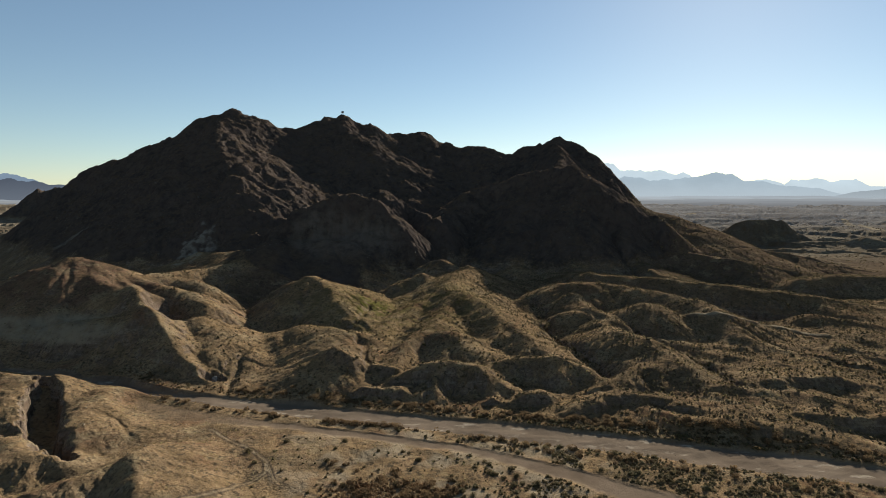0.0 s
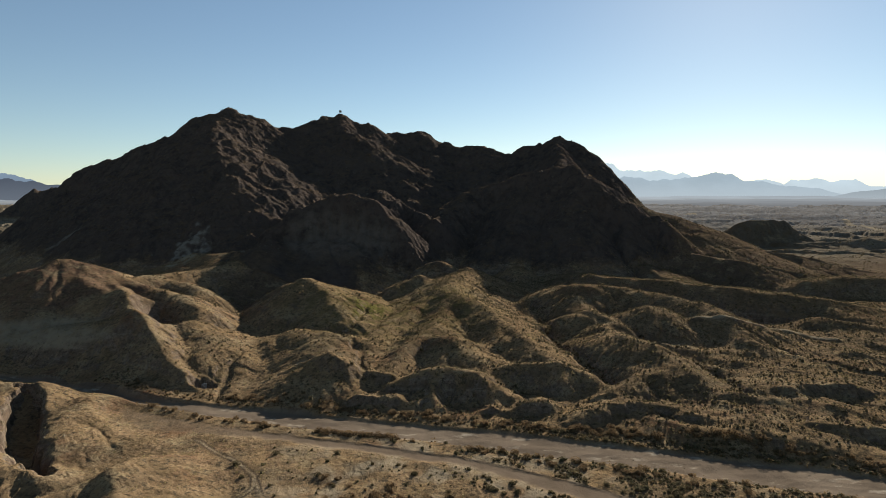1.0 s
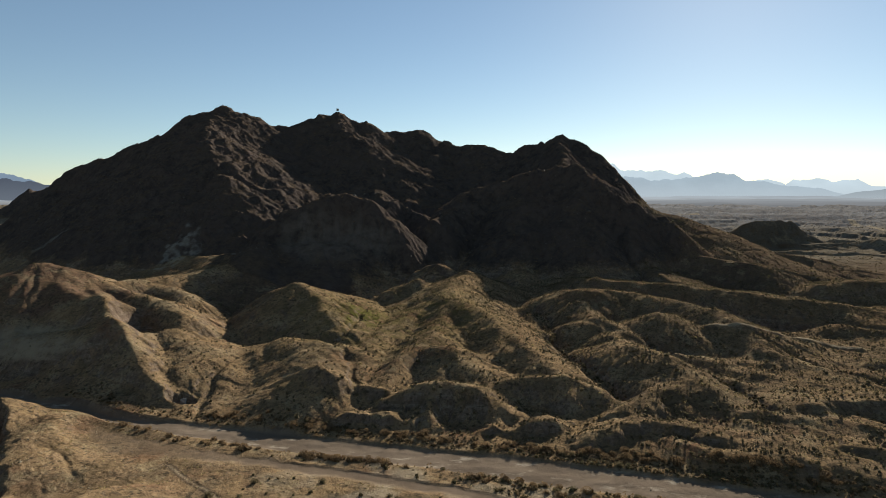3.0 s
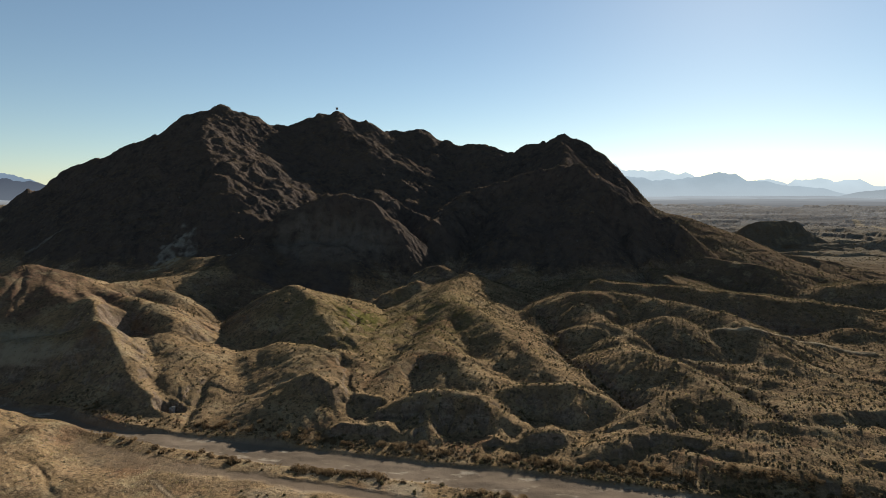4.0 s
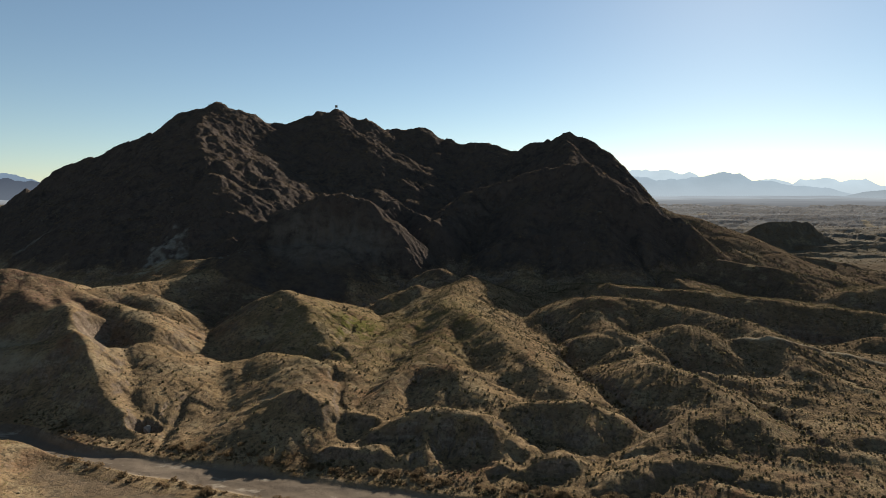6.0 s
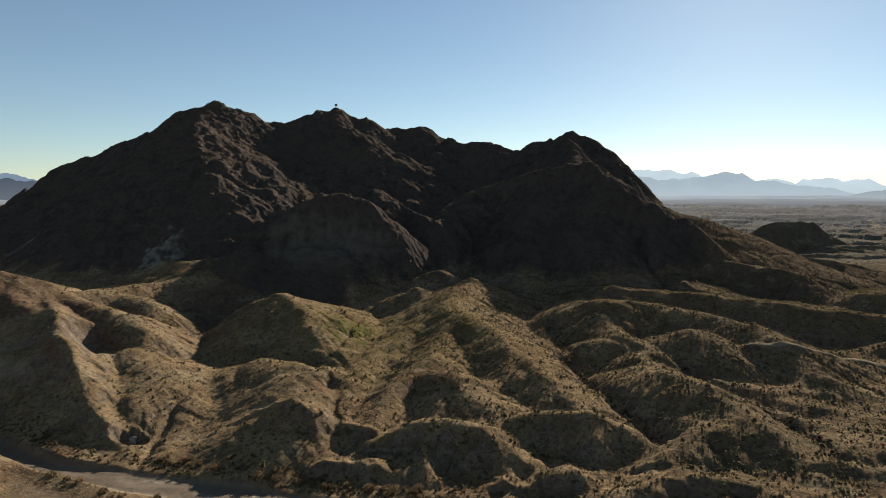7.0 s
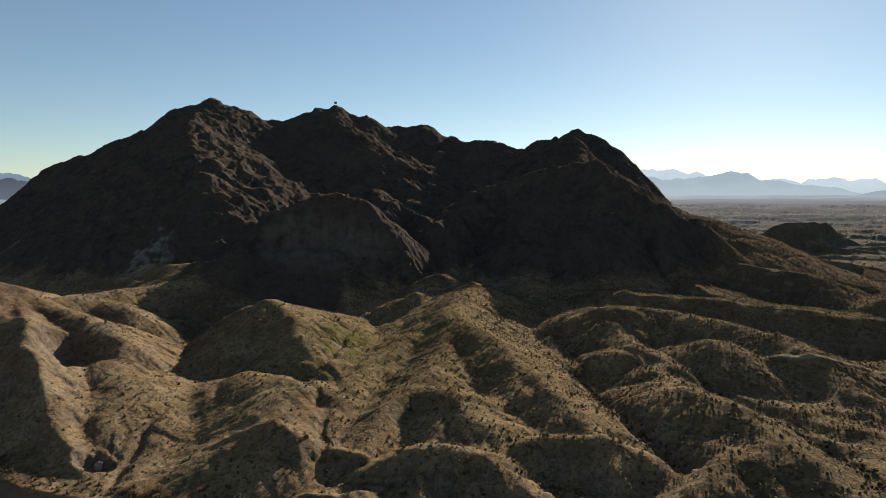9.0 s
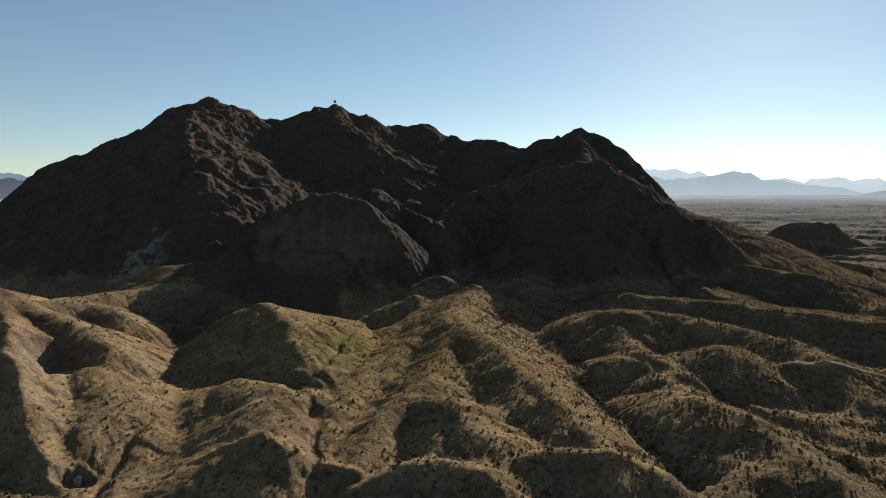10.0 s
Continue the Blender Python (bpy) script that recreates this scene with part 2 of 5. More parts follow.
# The mountain: the long crest, then the spurs that come down towards the wash.
M = dict(crest=6.0, rill=2.0, pitch=46.0)
ridge("mountain", [(-628, 770, 5.3), (-597, 790, 26.1), (-578, 796, 37.2), (-562, 802, 52.3), (-547, 810, 67.5), (-529, 820, 86.8), (-516, 825, 99.4), (-501, 828, 113.5), (-485, 829, 126.9), (-450, 830, 131.8), (-414, 830, 150.8), (-378, 830, 163.2), (-341, 828, 176), (-326, 826, 193.2), (-304, 824, 196.8), (-292, 822, 203.2), (-283, 824, 199.7), (-276, 832, 195.5)], 1.4, 0.85, 8.0, 2.5, 46.0)
ridge("mountain", [(-283, 824, 199.7), (-275, 830, 195.2), (-265, 840, 182.5), (-256, 848, 189.5), (-246, 856, 181), (-227, 866, 179.2), (-215, 872, 178.8), (-195, 882, 193.8), (-185, 886, 194.0), (-174, 890, 199.3), (-164, 893, 203.3), (-150, 895, 200.4), (-135, 900, 194.4), (-113, 906, 193.1), (-102, 908, 181.2), (-79, 914, 175.8), (-65, 920, 178.3), (-53, 924, 177.7), (-38, 928, 183.9), (-30, 929, 178.2)], 0.7, 0.68, **M)
ridge("mountain", [(-30, 929, 178.2), (-18, 922, 166.6), (5, 912, 160.2), (21, 904, 154.4), (43, 896, 156.7), (65, 886, 156.6), (79, 880, 150.3), (93, 872, 144.8), (102, 868, 141.4)], 0.7, 0.66, **M)
ridge("mountain", [(102, 868, 137.4), (114, 855, 152.1), (126, 850, 152.5), (134, 846, 156.2), (146, 842, 149.2), (153, 838, 156.8), (160, 836, 168.4), (173, 826, 157.9), (184, 815, 153.8), (192, 806, 142.6), (201, 790, 126.0), (204, 780, 120.2), (210, 755, 102.0), (218, 720, 83.2), (226, 680, 69.1), (230, 640, 54.3)], 1.05, 0.8, 4.0, 2.0, 40.0)
# The broken face of the first peak, between two spurs.
ridge("mountain", [(-288, 824, 203), (-280, 735, 163), (-248, 680, 132), (-220, 625, 102), (-205, 582, 68), (-190, 556, 44)], 0.48, 0.8, 5.0, 1.7, 10.0)
ridge("mountain", [(-455, 790, 92), (-425, 720, 56), (-395, 629, 28)], 0.75, 1.2, **M)
ridge("mountain", [(-389, 830, 158), (-350, 700, 86), (-278, 575, 40), (-237, 530, 33)], 0.75, 0.8, **M)
ridge("mountain", [(-150, 895, 205), (-128, 840, 172), (-108, 800, 142), (-88, 745, 108), (-66, 690, 82)], 0.5, 0.75, 5.0, 3.0, 22.0)
ridge("mountain", [(-113, 906, 193), (-88, 850, 155), (-70, 800, 124), (-52, 750, 98)], 0.55, 0.7, 4.0, 3.0, 20.0)
ridge("mountain", [(-30, 929, 183), (6, 860, 132), (22, 800, 100), (24, 750, 80)], 0.5, 0.75, 4.0, 3.0, 20.0)
ridge("mountain", [(5, 912, 165), (38, 850, 122), (50, 790, 98)], 0.5, 0.7, 4.0, 3.0, 20.0)
ridge("mountain", [(-64, 600, 60.2), (-51, 640, 76.7), (-47, 650, 79.2), (-33, 640, 71.6), (-20, 625, 63.9), (-9, 605, 60.9), (-3, 592, 59.7)], 1.0, 1.3, 4.0, 2.4, 24.0)
ridge("dome", [(-3, 590, 59.8), (13, 630, 70.8), (32, 655, 86.5), (60, 670, 97.3), (92, 668, 108.5), (121, 655, 113.7), (139, 640, 114.0), (150, 625, 104.8), (162, 615, 91.3), (180, 608, 78.3), (197, 602, 68.8), (214, 596, 61.9), (218, 592, 56.0)], 0.75, 1.35, 12.0, 2.0, 40.0)
ridge("mountain", [(160, 836, 166), (152, 740, 130), (130, 650, 114)], 0.9, 0.75, 4.0, 2.0, 30.0)
ridge("dome", [(207, 600, 66), (214, 597, 67), (221, 594, 58)], 2.0, 2.0, 2.0, 3.0, 8.0)
ridge("dome", [(92, 668, 108), (72, 580, 58), (66, 520, 24)], 0.8, 0.8, 16.0, 2.0, 40.0)
ridge("dome", [(139, 640, 112), (124, 566, 62), (118, 515, 28)], 0.8, 0.8, 16.0, 2.0, 40.0)
ridge("dome", [(180, 608, 77), (168, 560, 46), (160, 535, 28)], 0.8, 0.8, 10.0, 2.0, 30.0)
# The fluted bluff at its foot.
ridge("bluff", [(-162, 512, 40.8), (-145, 522, 58.2), (-127, 532, 73.0), (-104, 540, 83.3), (-80, 545, 87.1), (-62, 541, 78.6), (-47, 535, 67.0), (-40, 530, 59.0), (-37, 522, 48.1)], 0.9, 2.2, 13.0, 3.2, 11.0)
ridge("bluff", [(-112, 528, 52), (-90, 526, 54), (-66, 524, 52), (-48, 521, 45)], 0.9, 1.0, 10.0, 3.0, 12.0)
ridge("bluff", [(-138, 506, 44), (-100, 506, 48), (-78, 506, 44), (-68, 510, 36)], 0.8, 0.55, 5.0, 1.6, 16.0)
ridge("pale_crag", [(-236, 534, 33), (-224, 531, 37), (-214, 530, 37), (-204, 532, 33)], 0.3, 1.5, 3.0, 3.0, 6.0)
# Its gravel apron.
A = dict(left=0.25, right=0.85, crest=4.0, rill=2.0, pitch=30.0)
ridge("apron", [(166, 560, 28), (177, 530, 26), (183, 490, 21), (190, 455, 19)], **A)
ridge("apron", [(196, 592, 30.5), (216, 585, 32.4), (239, 565, 31.3), (257, 550, 29.0), (271, 535, 27.3), (272, 522, 20.4), (274, 505, 13.6)], 0.2, 0.66, 3.0, 2.0, 20.0)
ridge("apron", [(337, 665, 29.8), (368, 655, 24.6), (388, 648, 20.8), (391, 640, 18.1), (384, 615, 12.0), (379, 590, 7.2)], 0.2, 0.8, 3.0, 2.0, 20.0)
ridge("apron", [(311, 590, 23.2), (318, 560, 15.0), (328, 540, 8.6)], 0.3, 0.7, 3.0, 1.5, 20.0)

ridge("apron", [(222, 692, 78), (258, 684, 65), (296, 692, 50), (318, 706, 37)], 0.4, 0.40, 8.0, 2.0, 26.0)
ridge("apron", [(-215, 520, 36), (-190, 508, 37), (-166, 496, 41), (-152, 494, 44)], 0.4, 0.36)

# The big bluff of clay by the bend of the wash.
ridge("clay_bluff", [(-340, 340, 14), (-274, 360, 32), (-258, 368, 40), (-239, 376, 47), (-226, 378, 44), (-216, 385, 35)], 0.45, 0.54, 5, 0.6, 9)
ridge("clay_bluff", [(-216, 385, 35), (-203, 392, 34), (-192, 410, 33), (-177, 430, 33), (-158, 450, 36), (-145, 472, 42), (-142, 500, 48)], 0.45, 0.62, 5, 0.21, 14)
ridge("clay_bluff", [(-216, 385, 34), (-180, 340, 33), (-161, 314, 28), (-152, 306, 23), (-138, 292, 17), (-127, 280, 10), (-116, 268, 6), (-104, 258, 1)], 0.6, 0.75, 2.3, 0.84, 14)
ridge("clay_bluff", [(-213, 385, 36), (-186, 371, 32), (-157, 357, 28), (-138, 342, 22), (-121, 325, 12), (-101, 300, 5)], 0.6, 0.56, 5, 1.12, 11)
ridge("clay_bluff", [(-238, 376, 47), (-226, 368, 40), (-205, 354, 34), (-186, 344, 31)], 0.45, 0.62, 5, 0.14, 14)
ridge("clay_bluff", [(-194, 405, 30), (-172, 400, 29), (-163, 395, 27)], 0.6, 0.6, 5, 0.84, 14)
ridge("clay_bluff", [(-138, 326, 18), (-128, 317, 15), (-118, 306, 11.5), (-109, 294, 8), (-103, 284, 5)], 0.25, 0.25, 5, 1.05, 9)
ridge("clay_bluff", [(-131, 350, 10), (-113, 345, 7)], 0.49, 0.49, 5, 0.84, 14)
ridge("clay_cliff", [(-330, 322, 9), (-260, 324, 12), (-220, 320, 15), (-183, 316, 21), (-163, 313, 26)], 0.5, 0.95, 9.0, 2.2, 16.0)

# The foothills.
ridge("round_hill", [(-110, 410, 21.7), (-98, 398, 28.7), (-88, 388, 33.0)], 0.5, 0.6, 7, 0.6, 14)
ridge("round_hill", [(-88, 388, 33.0), (-76, 374, 28.0), (-66, 358, 22.5), (-55, 342, 16.8)], 0.36, 0.62, 6, 0.6, 14)
ridge("round_hill", [(-82, 389, 30.0), (-79, 390, 28.9), (-69, 394, 23.7), (-53, 400, 18.6)], 0.5, 0.5, 6, 0.6, 14)
ridge("low_hill", [(-104, 322, 7.7), (-93, 326, 9.8), (-78, 325, 13.7), (-63, 318, 14.2), (-53, 312, 14.3)], 0.4, 0.3, 5, 0.8, 12)
ridge("low_hill", [(-77, 325, 13.4), (-60, 300, 12.5)], 0.3, 0.35, 4, 0.8, 12)
ridge("long_hill", [(23, 462, 30), (13, 445, 29), (7, 420, 28), (7, 392, 26), (13, 375, 25), (27, 350, 21), (36, 330, 18), (39, 311, 16), (47, 290, 12), (58, 265, 6)], 0.41, 0.39, 4.2, 0.84, 14)
ridge("long_hill", [(4, 410, 25), (-9, 385, 20), (-26, 355, 15), (-36, 320, 12), (-44, 290, 12), (-51, 271, 13)], 0.39, 0.39, 4.2, 0.84, 14)
ridge("long_hill", [(12, 385, 22), (2, 345, 18), (-7, 305, 16), (5, 295, 17), (15, 280, 13), (25, 262, 7)], 0.39, 0.44, 4.2, 0.84, 14)
ridge("long_hill", [(-7, 305, 16), (-18, 290, 13), (-25, 270, 9)], 0.54, 0.54, 4.2, 0.84, 14)
ridge("rocky_knoll", [(-31, 440, 20.7), (-23, 446, 24.0), (-15, 448, 27.1)], 0.5, 0.6, 4.0)
ridge("rocky_knoll", [(-15, 492, 28.0), (-7, 490, 32.1), (0, 488, 33.9), (6, 486, 28.9)], 0.7, 0.7, 4.0)
ridge("rocky_knoll", [(19, 460, 31.8), (22, 462, 30.4), (25, 462, 23.7)], 0.7, 0.7, 3.0)
ridge("cone_hill", [(-72, 272, 6.1), (-63, 272, 10.3), (-55, 270, 14.2), (-49, 268, 16.5), (-42, 266, 13.8), (-34, 265, 11.2), (-23, 262, 8.3)], 0.5, 0.85, 1.4, 0.5, 8)
ridge("cone_hill", [(-49, 268, 16.3), (-48, 266, 11.7), (-44, 262, 7.3), (-41, 257, 4.7)], 0.6, 0.75, 1.4, 0.5, 8)
ridge("bank_hill", [(-21, 255, 7), (-9, 260, 11.6), (6, 260, 12.2), (16, 257, 11.8), (24, 250, 7), (29, 246, 5)], 0.4, 0.85, 2.5, 2.4, 8)
ridge("bank_hill", [(-5, 252, 8.0), (-3, 243, 4.8), (3, 237, 0.8)], 0.8, 0.8, 1.4, 0.6, 8)
ridge("bank_hill", [(16, 257, 11.6), (21, 248, 6.0), (24, 240, 2.4)], 0.7, 0.9, 1.6, 0.6, 8)
ridge("gully_hill", [(28, 268, 10), (38, 268, 11), (53, 265, 13), (61, 262, 10), (68, 258, 6)], 0.49, 0.75, 2.8, 0.84, 14)
ridge("gully_hill", [(53, 265, 12.5), (51, 255, 8.6), (56, 245, 1.6)], 0.7, 0.9, 1.6, 0.6, 8)
ridge("spur_hill", [(57, 430, 4.9), (69, 425, 14.3), (83, 418, 23.7), (94, 414, 25.8), (111, 410, 24.8), (132, 400, 23.4), (142, 385, 23.0), (150, 372, 22.1), (156, 362, 22.6), (158, 348, 20.1), (162, 336, 18.1), (179, 338, 13.3), (194, 342, 9.9), (204, 344, 7.6)], 0.42, 0.42, 4.5, 0.8, 14)
ridge("spur_hill", [(86, 418, 24.0), (91, 402, 19.5), (93, 380, 16.1), (94, 362, 15.5)], 0.42, 0.36, 4, 0.8, 14)
ridge("flat_ridge", [(97, 470, 20.6), (105, 475, 23.8), (115, 466, 25.3), (140, 462, 22.4), (153, 454, 22.9), (171, 445, 23.1)], 0.15, 0.58, 3.0, 1.2, 20.0)
ridge("flat_ridge", [(171, 445, 23.1), (184, 441, 21.3), (201, 437, 20.4), (218, 431, 19.5), (233, 425, 17.5), (249, 420, 16.1), (265, 415, 14.9), (262, 404, 10.8), (260, 394, 7.6)], 0.15, 0.58, 3.0, 1.2, 20.0)
ridge("shrub_hill", [(65, 352, 11.9), (75, 353, 15.4), (87, 353, 19.0), (97, 345, 16.5), (100, 335, 15.9)], 0.45, 0.42, 4, 0.8, 12)
ridge("shrub_hill", [(76, 330, 9.3), (84, 335, 12.3), (89, 333, 14.9), (92, 325, 14.4), (92, 312, 13.8)], 0.45, 0.42, 4, 0.8, 12)
ridge("shrub_hill", [(85, 312, 15.0), (89, 302, 16.8), (95, 293, 16.5), (99, 286, 15.9), (103, 276, 13.5), (104, 266, 12.7), (106, 258, 11.5)], 0.4, 0.36, 4, 0.8, 12)
ridge("dark_hill", [(103, 345, 14.1), (113, 350, 18.4), (123, 350, 21.9), (126, 347, 21.0)], 0.4, 0.45, 4, 0.8, 12)
ridge("dark_hill", [(130, 345, 8.9), (142, 345, 13.3), (147, 342, 17.1), (156, 338, 17.4), (160, 330, 14.7), (159, 315, 12.6)], 0.35, 0.55, 4, 0.8, 12)
ridge("low_bank", [(52, 223, 4), (62, 228, 6), (73, 234, 7), (87, 229, 7), (99, 219, 5), (108, 212, 3)], 0.25, 0.8, 2.0, 1.0, 9.0)
ridge("low_bank", [(70, 244, 8), (81, 252, 9), (93, 259, 11), (106, 268, 11), (113, 257, 8), (117, 242, 5)], 0.35, 0.5, 2.0, 1.0, 10.0)
ridge("long_bank", [(122, 238, 5), (131, 243, 8.5), (152, 247, 9.5), (172, 246, 9), (184, 244, 4)], 0.13, 0.85, 1.5, 0.8, 10.0)
ridge("low_bank", [(60, 238, 4.5), (74, 236, 6.2), (84, 233, 6.3), (95, 230, 5.9), (106, 224, 4.6), (113, 217, 3.4), (117, 211, 2.5)], 0.2, 0.75, 2.0, 2.6, 7.0)
ridge("long_bank", [(121, 209, 4), (131, 212, 6), (140, 210, 6), (149, 208, 6), (166, 211, 6), (195, 206, 5.5)], 0.08, 1.1, 1.4, 2.6, 8.0)
ridge("low_bank", [(68, 236, 5.1), (65, 230, 2.3), (62, 224, -0.1)], 0.6, 0.6, 1.4, 1.0, 6.0)
ridge("low_bank", [(78, 234, 5.9), (74, 228, 3.1), (72, 222, 0.8)], 0.6, 0.6, 1.4, 1.0, 6.0)
ridge("low_bank", [(87, 231, 5.8), (84, 225, 3.1), (81, 219, 0.9)], 0.6, 0.6, 1.4, 1.0, 6.0)
ridge("low_bank", [(95, 228, 5.5), (91, 222, 2.8), (88, 216, 0.7)], 0.6, 0.6, 1.4, 1.0, 6.0)
ridge("low_bank", [(103, 224, 4.5), (99, 218, 2.0), (96, 212, 0.0)], 0.6, 0.6, 1.4, 1.0, 6.0)
ridge("low_bank", [(107, 233, 4.9), (114, 228, 4.5), (120, 220, 3.4), (119, 211, 2.5)], 0.35, 0.6, 1.4, 1.2, 7.0)
ridge("low_bank", [(121, 242, 5.4), (131, 238, 4.5), (133, 230, 3.1), (130, 219, 2.0)], 0.3, 0.6, 1.4, 1.2, 7.0)
ridge("long_bank", [(125, 218, 1.2), (130, 219, 2.4), (134, 217, 1.9)], 0.45, 0.8, 1.8, 1.0, 6.0)
ridge("long_bank", [(133, 216, 2.2), (139, 217, 3.3), (142, 215, 2.8)], 0.45, 0.8, 1.8, 1.0, 6.0)
ridge("long_bank", [(143, 213, 3.1), (148, 214, 4.3), (151, 212, 3.7)], 0.45, 0.8, 1.8, 1.0, 6.0)
ridge("long_bank", [(151, 211, 4.1), (157, 212, 5.2), (159, 210, 4.7)], 0.45, 0.8, 1.8, 1.0, 6.0)
ridge("low_bank", [(121, 242, 5), (123, 228, 4.5), (127, 218, 3)], 0.5, 0.5, 1.5)
ridge("low_bank", [(110, 235, 6), (114, 220, 5), (119, 211, 2)], 0.5, 0.5, 1.5)
ridge("low_bank", [(133, 261, 6), (158, 270, 6.5), (174, 265, 6)], 0.2, 0.4)
ridge("low_bank", [(138, 302, 8), (158, 306, 9), (177, 308, 8)], 0.15, 0.3)
ridge("low_bank", [(104, 300, 9), (114, 288, 9), (112, 272, 9)], 0.35, 0.4)
ridge("wash_bank", [(-40, 243, 3.3), (-34, 244, 5.4), (-28, 243, 4.6)], 0.35, 1.15, 1.2, 1.2, 6.0)
ridge("wash_bank", [(-25, 243, 4.6), (-19, 244, 5.8), (-15, 240, 3.1)], 0.35, 1.15, 1.2, 1.2, 6.0)
ridge("wash_bank", [(-12, 242, 3.3), (-7, 243, 4.8), (-2, 240, 2.9)], 0.35, 1.15, 1.2, 1.2, 6.0)
ridge("wash_bank", [(16, 236, 2.1), (21, 237, 4.2), (25, 234, 2.2)], 0.35, 1.15, 1.2, 1.2, 6.0)
ridge("wash_bank", [(27, 233, 2.4), (35, 236, 5.8), (43, 239, 5.8), (46, 234, 2.0)], 0.35, 1.15, 1.2, 1.2, 6.0)
ridge("wash_bank", [(48, 228, 2.7), (58, 234, 5.0), (68, 236, 6.2)], 0.35, 1.15, 1.2, 1.2, 6.0)
ridge("wash_bank", [(-25, 258, 5.0), (-28, 248, 3.7), (-30, 241, 1.9)], 0.7, 0.7, 1.5)
ridge("wash_bank", [(-8, 252, 5.0), (-12, 242, 3.1), (-13, 237, 1.2)], 0.7, 0.7, 1.5)
ridge("wash_bank", [(26, 252, 4.3), (24, 240, 3.1), (22, 232, 1.2)], 0.7, 0.7, 1.5)
ridge("low_bank", [(107, 325, 9), (122, 312, 9), (137, 298, 8), (149, 282, 7), (165, 262, 5)], 0.4, 0.4)
ridge("east_hill", [(233, 370, 12), (255, 365, 9), (273, 355, 6)], 0.3, 0.4, 5, 0.84, 14)
ridge("east_hill", [(311, 520, 11), (337, 536, 15), (358, 530, 14), (392, 515, 12), (450, 500, 10)], 0.3, 0.4, 5, 0.84, 14)
ridge("east_hill", [(280, 478, 9), (300, 484, 17), (334, 490, 20), (358, 488, 19), (420, 475, 17)], 0.2, 0.7, 5, 1.12, 16)
# Mesas and buttes beyond.
ridge("mesa", [(454, 915, 35.1), (464, 918, 43.7), (476, 920, 47.2), (497, 922, 48.0), (513, 924, 48.8), (523, 926, 46.0), (532, 926, 47.8), (540, 924, 41.7), (551, 915, 29.8), (562, 895, 18.9), (563, 870, 9.0)], 0.6, 0.95, 2.0, 5.0, 12.0)
ridge("small_butte", [(751, 1300, 24), (773, 1310, 29), (780, 1305, 20)], 0.7, 0.7)
ridge("low_mesa", [(687, 1150, 24), (746, 1130, 27), (720, 1040, 16)], 0.4, 0.4)
ridge("wide_butte", [(933, 1300, 18), (980, 1300, 32), (1060, 1310, 36)], 0.5, 0.5)
ridge("near_butte", [(605, 900, 16), (633, 880, 24), (651, 860, 18)], 0.4, 0.5)
ridge("escarpment", [(1150, 2700, 44), (1500, 2750, 46), (1900, 2700, 47), (2500, 2650, 48)], 0.05, 0.5, 4.0, 6.0, 90.0)
ridge("escarpment", [(700, 3700, 60), (1500, 3600, 62), (2300, 3650, 62), (3200, 3600, 64)], 0.04, 0.5, 4.0, 6.0, 120.0)
ridge("near_escarpment", [(760, 1500, 20), (960, 1640, 26), (1200, 1700, 28), (1500, 1650, 30)], 0.05, 0.4, 4.0, 4.0, 60.0)
ridge("west_butte", [(-1220, 1560, 16.4), (-1190, 1580, 27.7), (-1166, 1590, 41.0), (-1137, 1595, 60.7), (-1128, 1600, 79.0), (-1108, 1600, 94.2), (-1096, 1605, 103.4), (-1084, 1610, 97.3), (-1069, 1610, 98.9), (-1052, 1620, 106.6), (-1034, 1625, 114.4), (-993, 1640, 117.8)], 0.7, 0.9, 3.0, 6.0, 40.0)

# The near bench beside the wash, with its slot gully and the mound below it.
ridge("near_bench", [(-330, 262, 9), (-240, 260, 9), (-199, 256, 8), (-180, 249, 9), (-170, 248, 9), (-156, 243, 4.5), (-147, 241, 2.0)], 0.6, 0.13, 3.0, 1.0)
ridge("near_bench", [(-142, 240, 4.5), (-138, 220, 5.5), (-130, 204, 5)], 0.12, 0.2, 6.0, 0.5, 8.0)
ridge("near_bench", [(-153, 205, 7), (-146, 190, 6.5), (-134, 178, 6), (-123, 181, 5.5), (-115, 175, 4)], 0.35, 0.35, 2.0, 1.2, 9.0)
ridge("mound", [(-110, 152, 7.5), (-104, 157, 7.9), (-100, 161, 7.5), (-97, 166, 8.4), (-93, 169, 10.4)], 0.5, 0.5, 1.6, 0.4, 8.0)
ridge("mound", [(-93, 178, 9.1), (-93, 169, 10.4), (-85, 158, 9.4), (-78, 147, 8.6)], 0.34, 0.6, 1.6, 0.4, 8.0)

WASH = [(420, 45, 10), (250, 118, 9), (132, 176.0, 7.6), (112, 182.2, 7.9), (92, 188.2, 7.1), (72, 195.6, 7.1), (52, 200.9, 7.1), (32, 207.3, 6.6), (12, 213.0, 6.3), (-8, 217.3, 4.9), (-28, 222.9, 5.5), (-48, 227.9, 5.8), (-68, 233.5, 5.2), (-88, 239.3, 4.4), (-108, 245.0, 3.8), (-122, 248.1, 3.2), (-136, 255.1, 2.6), (-160, 267, 2.0), (-205, 283, 2.0), (-260, 297, 2.5), (-400, 322, 6)]
TRACK = [(-126, 238, 2), (-108, 224.7, 6.1), (-96, 222.0, 4.8), (-82, 218.7, 3.5), (-66, 214.7, 2.4), (-48, 209.3, 2.6), (-30, 203.8, 2.8), (-12, 198.9, 2.4), (6, 193.1, 2.6), (24, 183.9, 3.4), (40, 174.0, 4.3), (54, 163.5, 5.6), (72, 155, 2.5), (95, 140, 2.5)]
